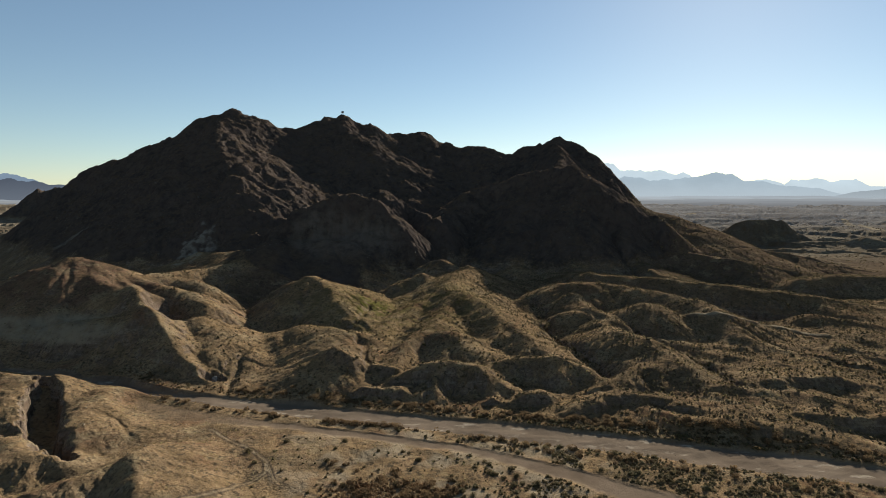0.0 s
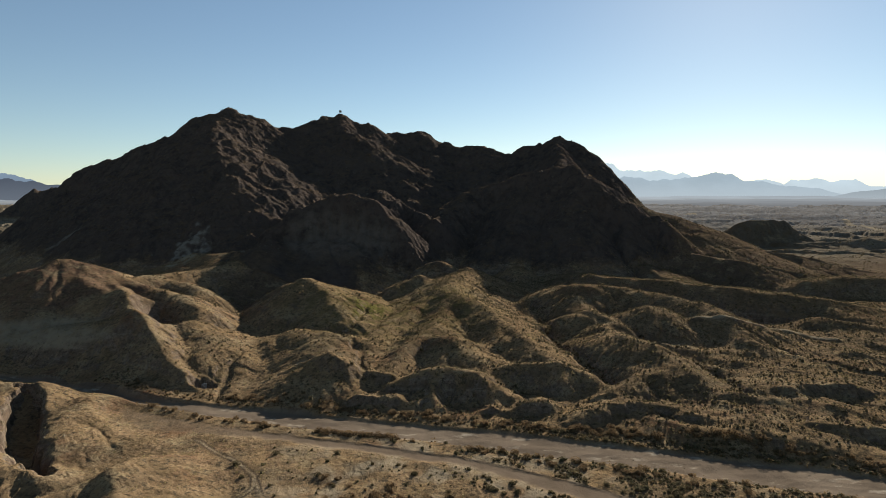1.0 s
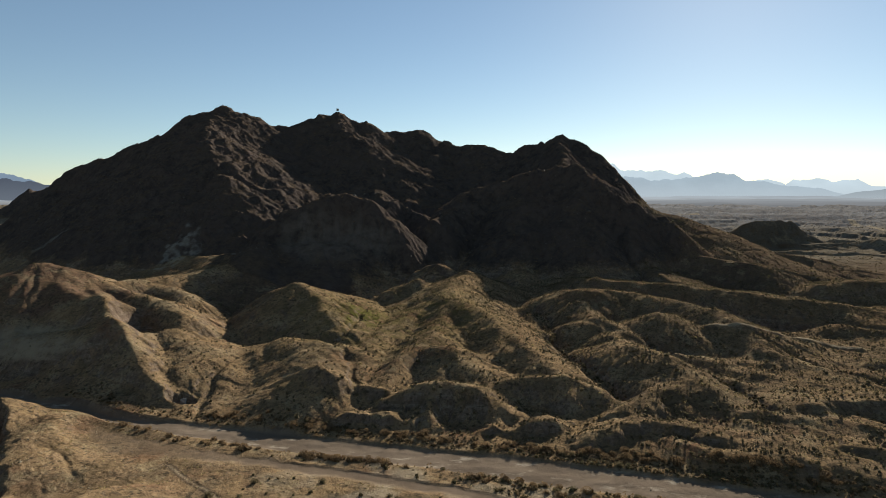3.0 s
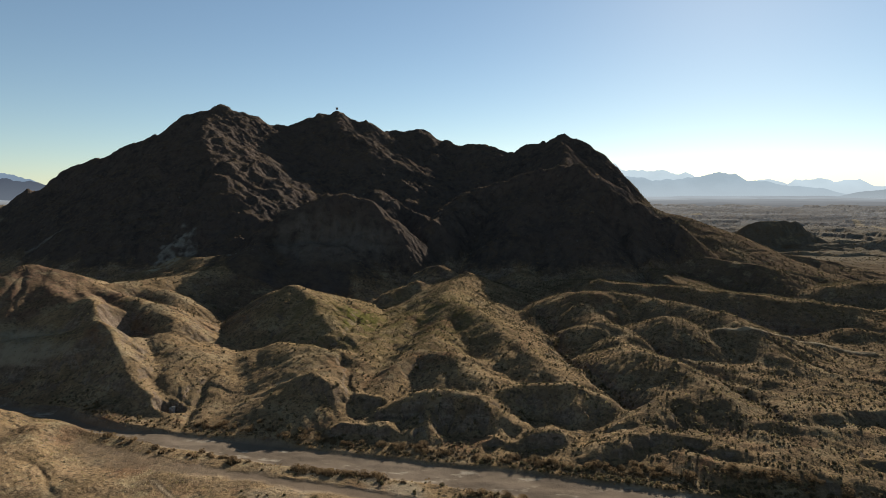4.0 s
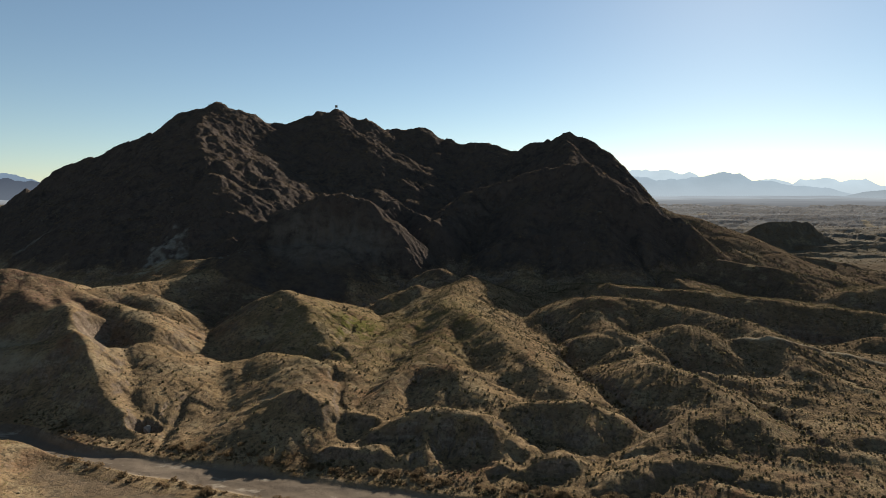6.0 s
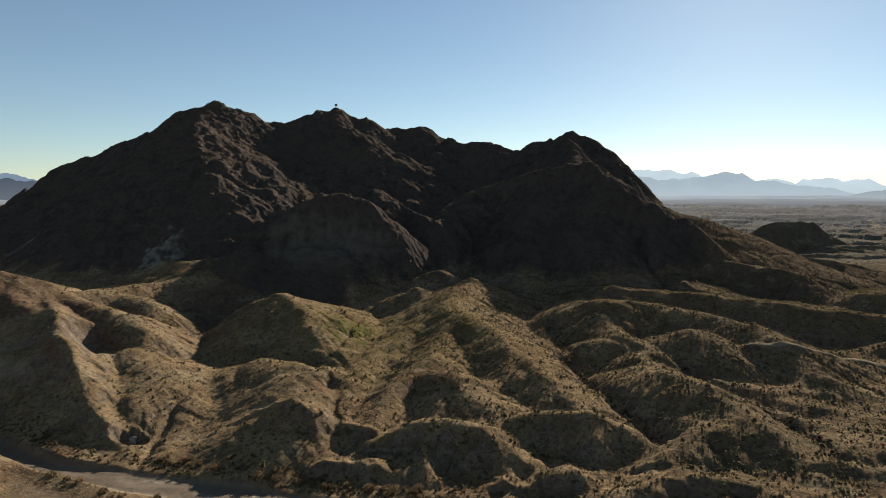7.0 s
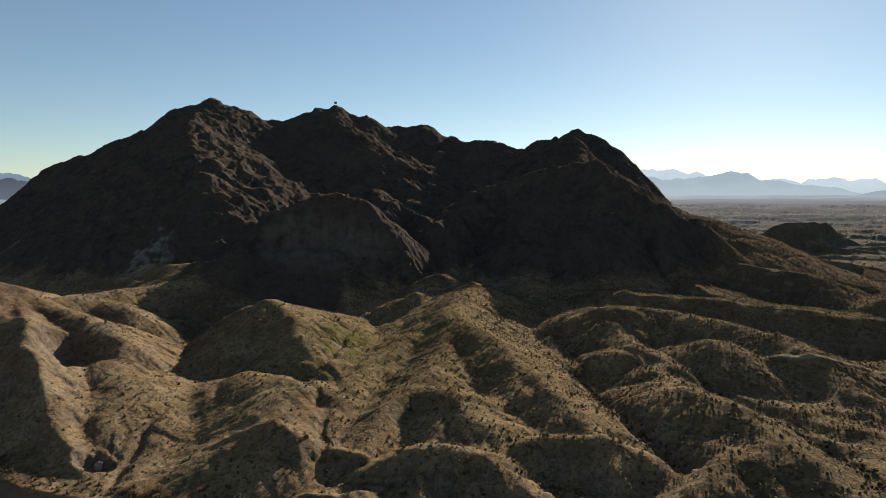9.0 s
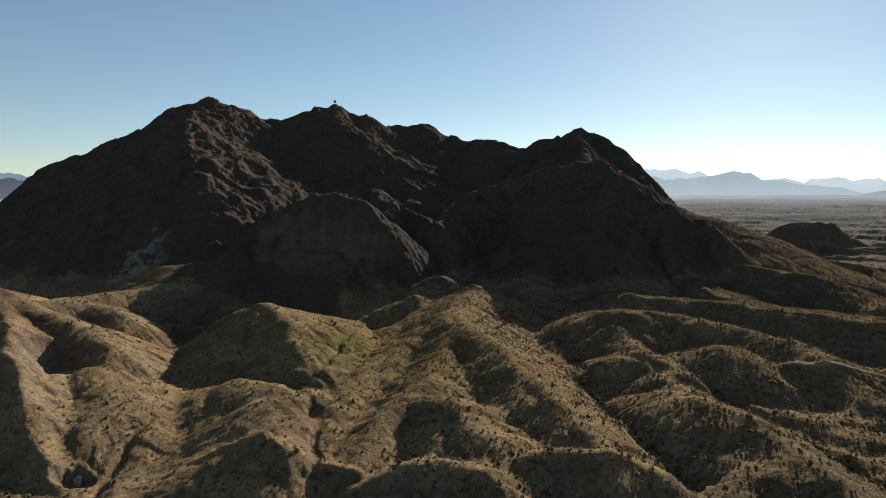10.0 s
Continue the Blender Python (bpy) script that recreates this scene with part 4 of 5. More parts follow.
LAND_TAGS = {
    "ground": ("ground", "dry tan desert ground with gravel and thin grass", "ground", "structure"),
    "mountain": ("mountain", "dark volcanic mountain with three rocky peaks above the desert", "mountain", ""),
    "bluff": ("cliff", "fissured rock bluff at the mountain's foot", "", "mountain"),
    "dome": ("rock_dome", "broad dark rock dome in front of the peak", "", "mountain"),
    "pale_crag": ("outcrop", "pale weathered rock outcrop", "", "mountain"),
    "apron": ("gravel_apron", "brown gravel apron with thin grass", "", "mountain"),
    "clay_cliff": ("cliff", "pale banded clay cliff", "", "clay_bluff"),
    "clay_bluff": ("hill", "tan clay bluff with a pale eroded cliff above the wash", "hill", ""),
    "round_hill": ("hill", "rounded bare tan hill below the rocky bluff", "hill", ""),
    "low_hill": ("hill", "low tan hill with sparse scrub beside a dry gully", "hill", ""),
    "long_hill": ("hill", "long tan ridge with many small bushes and branching spurs", "hill", ""),
    "rocky_knoll": ("knoll", "small rocky knoll in the mountain's shade", "knoll", ""),
    "cone_hill": ("hill", "cone-shaped clay hill with sharp bare edges", "hill", ""),
    "bank_hill": ("hill", "flat-topped clay hill with a grey eroded face above the wash", "hill", ""),
    "gully_hill": ("hill", "clay hill cut by deep gullies above the wash", "hill", ""),
    "spur_hill": ("hill", "winding tan spur dotted with dark bushes", "hill", ""),
    "flat_ridge": ("ridge", "long level-topped tan ridge below the mountain", "ridge", ""),
    "shrub_hill": ("hill", "small rounded hill densely dotted with dark shrubs", "hill", ""),
    "dark_hill": ("hill", "low hill with a shaded scrubby face and a dirt trail behind", "hill", ""),
    "low_bank": ("bank", "low scrubby bank of gravel along the wash", "bank", ""),
    "long_bank": ("bank", "long low clay bank with a shaded scalloped face", "bank", ""),
    "wash_bank": ("bank", "eroded clay bank cut by rills above the wash", "bank", ""),
    "east_hill": ("hill", "low scrubby tan hill on the open plain", "hill", ""),
    "mesa": ("mesa", "dark flat-topped rocky mesa standing on the plain", "mesa", ""),
    "escarpment": ("escarpment", "long low dark escarpment far out on the plain", "escarpment", ""),
    "near_escarpment": ("escarpment", "low grey scarp on the open plain", "escarpment", ""),
    "low_mesa": ("butte", "low dark table of rock on the far plain", "butte", ""),
    "wide_butte": ("butte", "wide dark butte standing far out on the plain", "butte", ""),
    "near_butte": ("butte", "low dark scrubby rise on the plain", "butte", ""),
    "small_butte": ("butte", "small low butte far out on the plain", "butte", ""),
    "west_butte": ("butte", "dark rocky butte with a jagged top beyond the mountain", "butte", ""),
    "near_bench": ("bench", "bare ochre bench of clay cut by a dark slot gully", "bench", ""),
    "mound": ("mound", "smooth bare ochre mound of clay", "mound", ""),
}
def islands(grid, least):
    """Numbers the connected pieces of a grid of landforms. Pieces of fewer cells than least go to the ground."""
    root, label, cells = [], np.zeros(grid.shape, int), []

    def top(k):
        while root[k] != k:
            root[k] = root[root[k]]
            k = root[k]
        return k

    before = []
    for r, row in enumerate(grid):
        cuts = np.concatenate([[0], np.flatnonzero(np.diff(row)) + 1, [len(row)]])
        runs = []
        for a, b in zip(cuts[:-1], cuts[1:]):
            k = len(root)
            root.append(k)
            cells.append(b - a)
            label[r, a:b] = k
            runs.append((a, b, row[a], k))
        n = 0
        for a, b, form, k in runs:
            while n < len(before) and before[n][1] <= a:
                n += 1
            m = n
            while m < len(before) and before[m][0] < b:
                if before[m][2] == form:
                    p, q = top(before[m][3]), top(k)
                    if p != q:
                        root[q] = p
                        cells[p] += cells[q]
                m += 1
        before = runs
    flat = np.array([top(k) for k in range(len(root))])
    size = np.array(cells)[flat]
    label = flat[label]
    small = size[label] < least
    return np.where(small & (grid > 0), 0, grid), label


GRID = QUAD_OWNER.reshape(XX.shape[0] - 1, XX.shape[1] - 1)
GRID = islands(GRID, 900)[0]
GRID, PIECES = islands(GRID, 900)
made = {}
for number, form in enumerate(FORMS):
    name, label, category, kind = LAND_TAGS[form]
    own = GRID == number
    for k in [None] if form in ("ground", "mountain") else np.unique(PIECES[own]):
        mask = (own if k is None else own & (PIECES == k)).ravel()
        if not mask.any():
            continue
        spurs = []
        if form != "ground" and kind not in made:
            lines, cells = np.unique(QUAD_LINE[mask], return_counts=True)
            spurs = [line for line, count in zip(lines, cells) if count >= 1500 and count < cells.max()]
        ob = piece(name, mask & ~np.isin(QUAD_LINE, spurs), LAND)
        for line in spurs:
            piece("spur", mask & (QUAD_LINE == line), LAND).parent = ob
        if kind in made:
            ob.parent = made[kind]
            tagged(ob, label)
        else:
            made.setdefault(form, ob)
            tagged(ob, label, category, "foothills" if category == "hill" else "", "structure" if kind == "structure" else "")
tagged(piece("riverbed", GRID.ravel() == -1, LAND), "dry sandy riverbed with pale streaks of silt", "riverbed", "", "structure")


# ---- far ranges ----
def far_range(name, label, line, depth, material, seed):
    """A range along a line of (x, y, z), with a rough skyline and flanks that come down on both sides."""
    pts = np.array(line, float)
    run = np.concatenate([[0], np.cumsum(np.hypot(*np.diff(pts[:, :2], axis=0).T))])
    s = np.linspace(0, run[-1], 260)
    x, y, z = (np.interp(s, run, pts[:, n]) for n in range(3))
    rough = layers(s, s * 0 + seed * 31.7, 130, 6, 0.62, seed)
    z = z + rough * 0.075 * (z - 60)
    across = np.array([-1.0, -0.8, -0.6, -0.4, -0.2, 0.0, 0.3, 1.0])
    drop = np.abs(across)
    px = x[:, None] + 0 * across[None]
    py = y[:, None] + depth * across[None]
    fold = layers(px, py, 220, 5, 0.55, seed + 5)
    pz = 20 + (z[:, None] - 20) * (1 - drop[None] ** 0.8) + fold * 18 * (drop * (1 - drop) * 4)[None]
    points = np.stack([px, py, pz], -1).reshape(-1, 3)
    index = np.arange(px.size).reshape(px.shape)
    faces = np.stack([index[:-1, :-1], index[1:, :-1], index[1:, 1:], index[:-1, 1:]], -1).reshape(-1, 4)
    return tagged(new(name, mesh_of(name, points, faces, material)), label, "mountain range", "", "structure")


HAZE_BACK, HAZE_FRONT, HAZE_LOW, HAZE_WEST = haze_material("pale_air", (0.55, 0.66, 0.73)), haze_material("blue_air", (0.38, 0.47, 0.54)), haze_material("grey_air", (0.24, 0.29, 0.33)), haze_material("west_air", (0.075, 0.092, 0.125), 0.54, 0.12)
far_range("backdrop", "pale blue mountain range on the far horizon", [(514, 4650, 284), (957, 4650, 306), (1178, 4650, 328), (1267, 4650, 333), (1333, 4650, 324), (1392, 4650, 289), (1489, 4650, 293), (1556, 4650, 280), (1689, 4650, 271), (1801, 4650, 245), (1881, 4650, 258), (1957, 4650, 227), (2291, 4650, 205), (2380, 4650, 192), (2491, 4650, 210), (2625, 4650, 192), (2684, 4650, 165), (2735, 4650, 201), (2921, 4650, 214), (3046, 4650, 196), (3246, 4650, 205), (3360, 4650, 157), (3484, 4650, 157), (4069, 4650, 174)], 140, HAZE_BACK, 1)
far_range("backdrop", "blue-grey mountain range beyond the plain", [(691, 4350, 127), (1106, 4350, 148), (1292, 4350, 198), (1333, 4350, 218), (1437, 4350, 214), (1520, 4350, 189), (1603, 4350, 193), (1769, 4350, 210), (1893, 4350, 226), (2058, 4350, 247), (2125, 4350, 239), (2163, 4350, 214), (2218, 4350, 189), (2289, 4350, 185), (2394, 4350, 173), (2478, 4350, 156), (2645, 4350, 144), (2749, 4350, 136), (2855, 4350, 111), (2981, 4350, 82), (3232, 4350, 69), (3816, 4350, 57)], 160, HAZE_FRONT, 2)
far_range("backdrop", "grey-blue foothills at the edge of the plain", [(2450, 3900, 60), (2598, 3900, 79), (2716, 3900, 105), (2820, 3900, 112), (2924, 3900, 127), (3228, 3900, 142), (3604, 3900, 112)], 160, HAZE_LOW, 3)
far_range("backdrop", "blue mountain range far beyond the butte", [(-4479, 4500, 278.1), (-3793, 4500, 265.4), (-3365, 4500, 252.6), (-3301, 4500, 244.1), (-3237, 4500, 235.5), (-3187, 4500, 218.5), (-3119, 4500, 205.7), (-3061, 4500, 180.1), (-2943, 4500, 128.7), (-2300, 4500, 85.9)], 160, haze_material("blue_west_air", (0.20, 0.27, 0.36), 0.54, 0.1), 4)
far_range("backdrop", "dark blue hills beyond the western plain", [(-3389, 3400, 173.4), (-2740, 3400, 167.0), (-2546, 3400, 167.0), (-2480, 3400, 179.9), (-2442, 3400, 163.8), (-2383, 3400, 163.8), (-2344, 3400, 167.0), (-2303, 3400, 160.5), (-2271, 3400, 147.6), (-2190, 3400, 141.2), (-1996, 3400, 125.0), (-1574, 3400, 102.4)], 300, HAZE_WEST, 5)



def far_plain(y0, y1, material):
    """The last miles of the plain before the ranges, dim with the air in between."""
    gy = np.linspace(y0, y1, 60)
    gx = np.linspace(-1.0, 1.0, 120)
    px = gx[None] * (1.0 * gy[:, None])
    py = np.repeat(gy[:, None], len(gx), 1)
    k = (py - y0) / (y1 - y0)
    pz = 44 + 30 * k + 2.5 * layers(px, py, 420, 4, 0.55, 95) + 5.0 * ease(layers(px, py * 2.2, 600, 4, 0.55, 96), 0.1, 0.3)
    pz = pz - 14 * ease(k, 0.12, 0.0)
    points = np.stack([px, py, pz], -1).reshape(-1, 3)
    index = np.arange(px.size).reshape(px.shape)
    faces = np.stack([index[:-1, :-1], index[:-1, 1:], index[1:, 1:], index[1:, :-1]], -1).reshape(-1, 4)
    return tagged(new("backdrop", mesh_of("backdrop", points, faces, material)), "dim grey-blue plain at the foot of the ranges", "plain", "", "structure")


far_plain(2500.0, 4320.0, hazed_plain_material())


# ---- scrub ----
def shrub_points(rng, leaves, leaf, tall, wide, stems):
    """A desert shrub: thin stems that fan out from the base, and small leaves about their upper ends. Returns the points and triangles of both."""
    sp, sf, lp, lf = [], [], [], []
    for k in range(stems):
        turn = rng.uniform(0, 2 * math.pi)
        out = wide * 0.5 * rng.uniform(0.35, 0.95)
        tip = np.array([math.cos(turn) * out, math.sin(turn) * out, tall * rng.uniform(0.6, 0.95)])
        side = np.array([-math.sin(turn), math.cos(turn), 0]) * 0.03
        n = len(sp)
        sp += [side, -side, tip]
        sf.append((n, n + 1, n + 2))
    for k in range(leaves):
        turn, lift = rng.uniform(0, 2 * math.pi), rng.uniform(0.12, 1.0)
        out = wide * 0.5 * math.sqrt(rng.uniform(0.05, 1.0)) * math.sqrt(max(0.05, 1.05 - (lift - 0.35) ** 2 * 2.1))
        mid = np.array([math.cos(turn) * out, math.sin(turn) * out, tall * lift])
        a, b = rng.normal(size=3), rng.normal(size=3)
        a, b = a / np.linalg.norm(a), b / np.linalg.norm(b)
        size = leaf * rng.uniform(0.6, 1.3)
        n = len(lp)
        lp += [mid - a * size, mid + a * size * 0.6 + b * size * 0.7, mid + a * size * 0.3 - b * size * 0.8]
        lf.append((n, n + 1, n + 2))
    return (np.array(sp), np.array(sf)), (np.array(lp), np.array(lf))


def heart(rng):
    """The dense inner twigs of a shrub of unit size, as a small uneven clump."""
    turn = np.arange(6) * math.pi / 3 + rng.uniform(0, 1)
    low, high = rng.uniform(0.2, 0.42, 6), rng.uniform(0.1, 0.3, 6)
    points = np.concatenate([
        np.stack([np.cos(turn) * low, np.sin(turn) * low, np.full(6, 0.02)], -1),
        np.stack([np.cos(turn + 0.4) * high, np.sin(turn + 0.4) * high, rng.uniform(0.45, 0.8, 6)], -1),
        [[rng.uniform(-0.1, 0.1), rng.uniform(-0.1, 0.1), 0.85]]])
    faces = []
    for k in range(6):
        n = (k + 1) % 6
        faces += [(k, n, 6 + k), (n, 6 + n, 6 + k), (6 + k, 6 + n, 12)]
    return points, np.array(faces)


CREOSOTE = leaf_material("creosote_leaf", (0.090, 0.074, 0.038), (0.128, 0.098, 0.052), (0.140, 0.104, 0.055))
TAMARISK = leaf_material("tamarisk_twig", (0.160, 0.096, 0.050), (0.095, 0.068, 0.037), (0.195, 0.125, 0.064))
STRAW = leaf_material("straw_grass", (0.30, 0.225, 0.10), (0.22, 0.16, 0.08), (0.26, 0.20, 0.085))
TWIG = plain_material("grey_twig", (0.10, 0.078, 0.055), (0.15, 0.12, 0.09), 0.4, 0.01)


def scattered(name, label, category, x, y, tall, wide, material, seed, leaves=16, leaf=0.2, kinds=6, sink=0.06, dense=True):
    """One object of many small shrubs standing at the given places."""
    rng = np.random.RandomState(seed)
    z = on_sheet(x, y, HEIGHT)
    forms = []
    for k in range(kinds):
        (sp, sf), (lp, lf) = shrub_points(rng, leaves, leaf, 1.0, 1.0, 3)
        cp, cf = heart(rng) if dense else (lp[:3], lf[:1])
        forms.append((np.concatenate([sp, lp, cp]), np.concatenate([sf, lf + len(sp), cf + len(sp) + len(lp)])))
    points, faces, base = [], [], 0
    pick = rng.randint(0, kinds, len(x))
    for k, (fp, ff) in enumerate(forms):
        who = np.where(pick == k)[0]
        turn = rng.uniform(0, 2 * math.pi, len(who))
        c, s = np.cos(turn), np.sin(turn)
        w, t = wide[who], tall[who]
        px = (fp[None, :, 0] * c[:, None] - fp[None, :, 1] * s[:, None]) * w[:, None] + x[who, None]
        py = (fp[None, :, 0] * s[:, None] + fp[None, :, 1] * c[:, None]) * w[:, None] + y[who, None]
        pz = fp[None, :, 2] * t[:, None] + z[who, None] - sink
        points.append(np.stack([px, py, pz], -1).reshape(-1, 3))
        faces.append((ff[None] + (np.arange(len(who)) * len(fp))[:, None, None]).reshape(-1, 3) + base)
        base += len(who) * len(fp)
    ob = new(name, mesh_of(name, np.concatenate(points), np.concatenate(faces), material))
    return tagged(ob, label, category, "", "stuff")


def places(count, x0, x1, y0, y1, chance, seed):
    """Random places in a stretch of land, kept with the given chance."""
    rng = np.random.RandomState(seed)
    x, y = rng.uniform(x0, x1, count), rng.uniform(y0, y1, count)
    keep = rng.uniform(size=count) < chance(x, y)
    return x[keep], y[keep]


def scrub_chance(x, y):
    """Thick in the gullies and on the gravel, thin on bare clay, none on sand and dirt."""
    patch = ease(layers(x, y, 26, 3, 0.6, 110), -0.35, 0.45)
    hollow = ease(-sampled(x, y, HILL_WEAR), 0.3, 1.6)
    slope = np.abs(on_sheet(x + 1.5, y, HEIGHT) - on_sheet(x - 1.5, y, HEIGHT)) + np.abs(on_sheet(x, y + 1.5, HEIGHT) - on_sheet(x, y - 1.5, HEIGHT))
    gentle = ease(slope, 3.4, 1.8)
    dry = (on_sheet(x, y, FIELDS["wash"]) < 0.1) & (on_sheet(x, y, FIELDS["track"]) < 0.1) & (on_sheet(x, y, STONY) < 0.35)
    bare = 1 - 0.85 * ease(np.hypot((x + 190) / 130, (y - 215) / 55), 1.1, 0.8)
    bluff = 1 - 0.75 * ease(np.hypot((x + 230) / 95, (y - 325) / 45), 1.1, 0.8)
    open_way = ease(along(x, y, HILL_TRAIL)[0], 1.5, 3.5)
    return open_way * dry * gentle * bare * bluff * np.clip(0.09 + 0.62 * ease(x, -90, 90) * (0.4 + 0.6 * patch) + 0.12 * patch + 0.4 * hollow, 0, 1)


SX, SY = places(82000, -330, 430, 196, 540, lambda x, y: scrub_chance(x, y) * (y > np.interp(x, np.array(WASH)[::-1, 0], np.array(WASH)[::-1, 1]) + 8), 11)
SIZE = np.random.RandomState(12).gamma(7.0, 1 / 7.0, len(SX))
scattered("creosote_scrub", "small dark green creosote bushes dotted over the tan hills", "scrub", SX, SY, 0.58 * SIZE, 1.0 * SIZE, CREOSOTE, 13, leaves=6, leaf=0.27)
VX, VY = places(120000, -330, 400, 200, 500, lambda x, y: (0.6 + 0.25 * ease(x, -200, 100)) * np.clip(scrub_chance(x, y) + 0.06 * (on_sheet(x, y, STONY) < 0.3), 0, 1) * (y > np.interp(x, np.array(WASH)[::-1, 0], np.array(WASH)[::-1, 1]) + 8) * 1.6, 49)
VSIZE = np.random.RandomState(50).gamma(5.0, 1 / 5.0, len(VX))
scattered("dry_grass", "dull brown tufts of dry grass thick on the slopes", "grass", VX, VY, 0.34 * VSIZE, 0.55 * VSIZE, leaf_material("dull_grass", (0.075, 0.056, 0.030), (0.125, 0.090, 0.046), (0.095, 0.075, 0.038)), 51, leaves=4, leaf=0.42, dense=False)


def gully_places(seed):
    """Places along the dry gullies, thicker on their floors."""
    rng = np.random.RandomState(seed)
    out = []
    for gully in GULLIES[1:3] + GULLIES[8:]:
        line = np.array(gully)
        for a, b in zip(line[:-1], line[1:]):
            k = rng.uniform(size=int(2.0 * math.hypot(*(b - a)[:2])))
            out.append(np.stack([a[0] + k * (b[0] - a[0]), a[1] + k * (b[1] - a[1])], -1) + rng.normal(size=(len(k), 2)) * 1.7)
    out = np.concatenate(out)
    return out[:, 0], out[:, 1]


UX, UY = gully_places(60)
USIZE = np.random.RandomState(61).gamma(6.0, 1 / 6.0, len(UX))
scattered("gully_brush", "dark brown and olive brush crowding the dry gullies", "brush", UX, UY, 0.6 * USIZE, 1.05 * USIZE, leaf_material("gully_leaf", (0.070, 0.058, 0.030), (0.140, 0.088, 0.046), (0.095, 0.074, 0.038)), 62, leaves=14, leaf=0.22)


def far_chance(x, y):
    return (0.35 + 0.5 * ease(layers(x, y, 90, 3, 0.6, 120), -0.3, 0.5)) * (on_sheet(x, y, STONY) < 0.9)


FX, FY = places(9000, 150, 900, 520, 1250, far_chance, 14)
QX, QY = places(16000, 190, 470, 470, 800, far_chance, 43)
QSIZE = np.random.RandomState(44).gamma(4.0, 1 / 4.0, len(QX))
scattered("apron_scrub", "dark scrub and rubble over the gravel apron", "scrub", QX, QY, 0.55 * QSIZE, 0.95 * QSIZE, CREOSOTE, 45, leaves=4, leaf=0.35)
FSIZE = np.random.RandomState(15).gamma(6.0, 1 / 6.0, len(FX))
scattered("creosote_scrub", "dark scrub spread thinly over the far plain", "scrub", FX, FY, 0.8 * FSIZE, 1.4 * FSIZE, CREOSOTE, 16, leaves=7, leaf=0.4)
GX, GY = places(26000, -230, 250, 150, 330, lambda x, y: (0.12 + 0.6 * ease(layers(x, y, 22, 3, 0.6, 130), -0.1, 0.5)) * (on_sheet(x, y, FIELDS["wash"]) < 0.1) * (on_sheet(x, y, FIELDS["track"]) < 0.2), 17)
GSIZE = np.random.RandomState(18).gamma(6.0, 1 / 6.0, len(GX))
scattered("grass_tuft", "straw-coloured tufts of dry grass on the flats", "grass", GX, GY, 0.40 * GSIZE, 0.6 * GSIZE, STRAW, 19, leaves=5, leaf=0.28, dense=False)


def shrub(name, label, category, group, rng, tall, wide, leaves, leaf, material):
    """A single shrub: its stems, with the foliage as a part."""
    (sp, sf), (lp, lf) = shrub_points(rng, leaves, leaf, tall, wide, 9)
    sp = sp * np.array([1, 1, 1.0])
    thing = tagged(new(name, mesh_of("stems", sp, sf, TWIG)), label, category, group)
    for k in range(5):
        cp, cf = heart(rng)
        spot = rng.normal(size=2) * 0.2 * wide
        lf = np.concatenate([lf, cf + len(lp)])
        lp = np.concatenate([lp, cp * np.array([wide * 0.5, wide * 0.5, tall * rng.uniform(0.6, 0.95)]) + np.array([*spot, 0])])
    foliage = new("foliage", mesh_of("foliage", lp, lf, material))
    foliage.parent = thing
    return thing


def planted(models, x, y, seed, low=0.7, high=1.35):
    rng = np.random.RandomState(seed)
    z = on_sheet(x, y, HEIGHT)
    for k in range(len(x)):
        size = rng.uniform(low, high)
        m = pose(x[k], y[k], z[k] - 0.05, 0, 0, rng.uniform(0, 360)) @ Matrix.Diagonal((size, size, size * rng.uniform(0.85, 1.15), 1))
        model = models[k % len(models)]
        if k < len(models):
            model.matrix_basis = m
        else:
            copy_thing(model, m)


rng = np.random.RandomState(21)
thicket = [shrub("tamarisk_shrub", "russet leafless tamarisk shrub beside the dry wash", "shrub", "tamarisk along the wash", rng, 1.05, 2.4, 560, 0.085, TAMARISK) for _ in range(5)]
TX, TY = [], []
for x0, y0, x1, y1, spread, count in [(-44, 217, -8, 210, 1.2, 60), (-96, 231, -50, 221, 2.0, 20), (0, 206, 36, 194, 1.6, 18), (40, 192, 118, 162, 2.6, 34), (-34, 172, 2, 163, 4.5, 34), (46, 218, 85, 211, 1.3, 34), (85, 211, 118, 198, 1.3, 34), (118, 198, 160, 180, 1.6, 24), (-55, 242, 46, 218, 1.3, 60), (-92, 254, -55, 242, 1.3, 18), (-120, 240, -96, 234, 1.5, 6)]:
    k = rng.uniform(size=count)
    TX += list(x0 + k * (x1 - x0) + rng.normal(size=count) * spread)
    TY += list(y0 + k * (y1 - y0) + rng.normal(size=count) * spread)
TX, TY = np.array(TX), np.array(TY)
dry = (on_sheet(TX, TY, FIELDS["wash"]) < 0.2) & (on_sheet(TX, TY, FIELDS["track"]) < 0.2)
planted(thicket, TX[dry], TY[dry], 22)
bushes = [shrub("desert_shrub", "rounded dark olive desert bush on pale gravel", "bush", "bushes on the near flat", rng, 0.75, 1.6, 420, 0.08, CREOSOTE) for _ in range(6)]


def flat_chance(x, y):
    thick = ease(x, -30, 35) * (0.35 + 0.65 * ease(layers(x, y, 18, 3, 0.6, 140), -0.2, 0.3))
    return (0.06 + thick) * (on_sheet(x, y, FIELDS["wash"]) < 0.1) * (on_sheet(x, y, FIELDS["track"]) < 0.1)


BX, BY = places(900, -70, 150, 150, 222, lambda x, y: flat_chance(x, y) * (y < 232 - 0.3 * x), 23)
planted(bushes, BX[:420], BY[:420], 24)

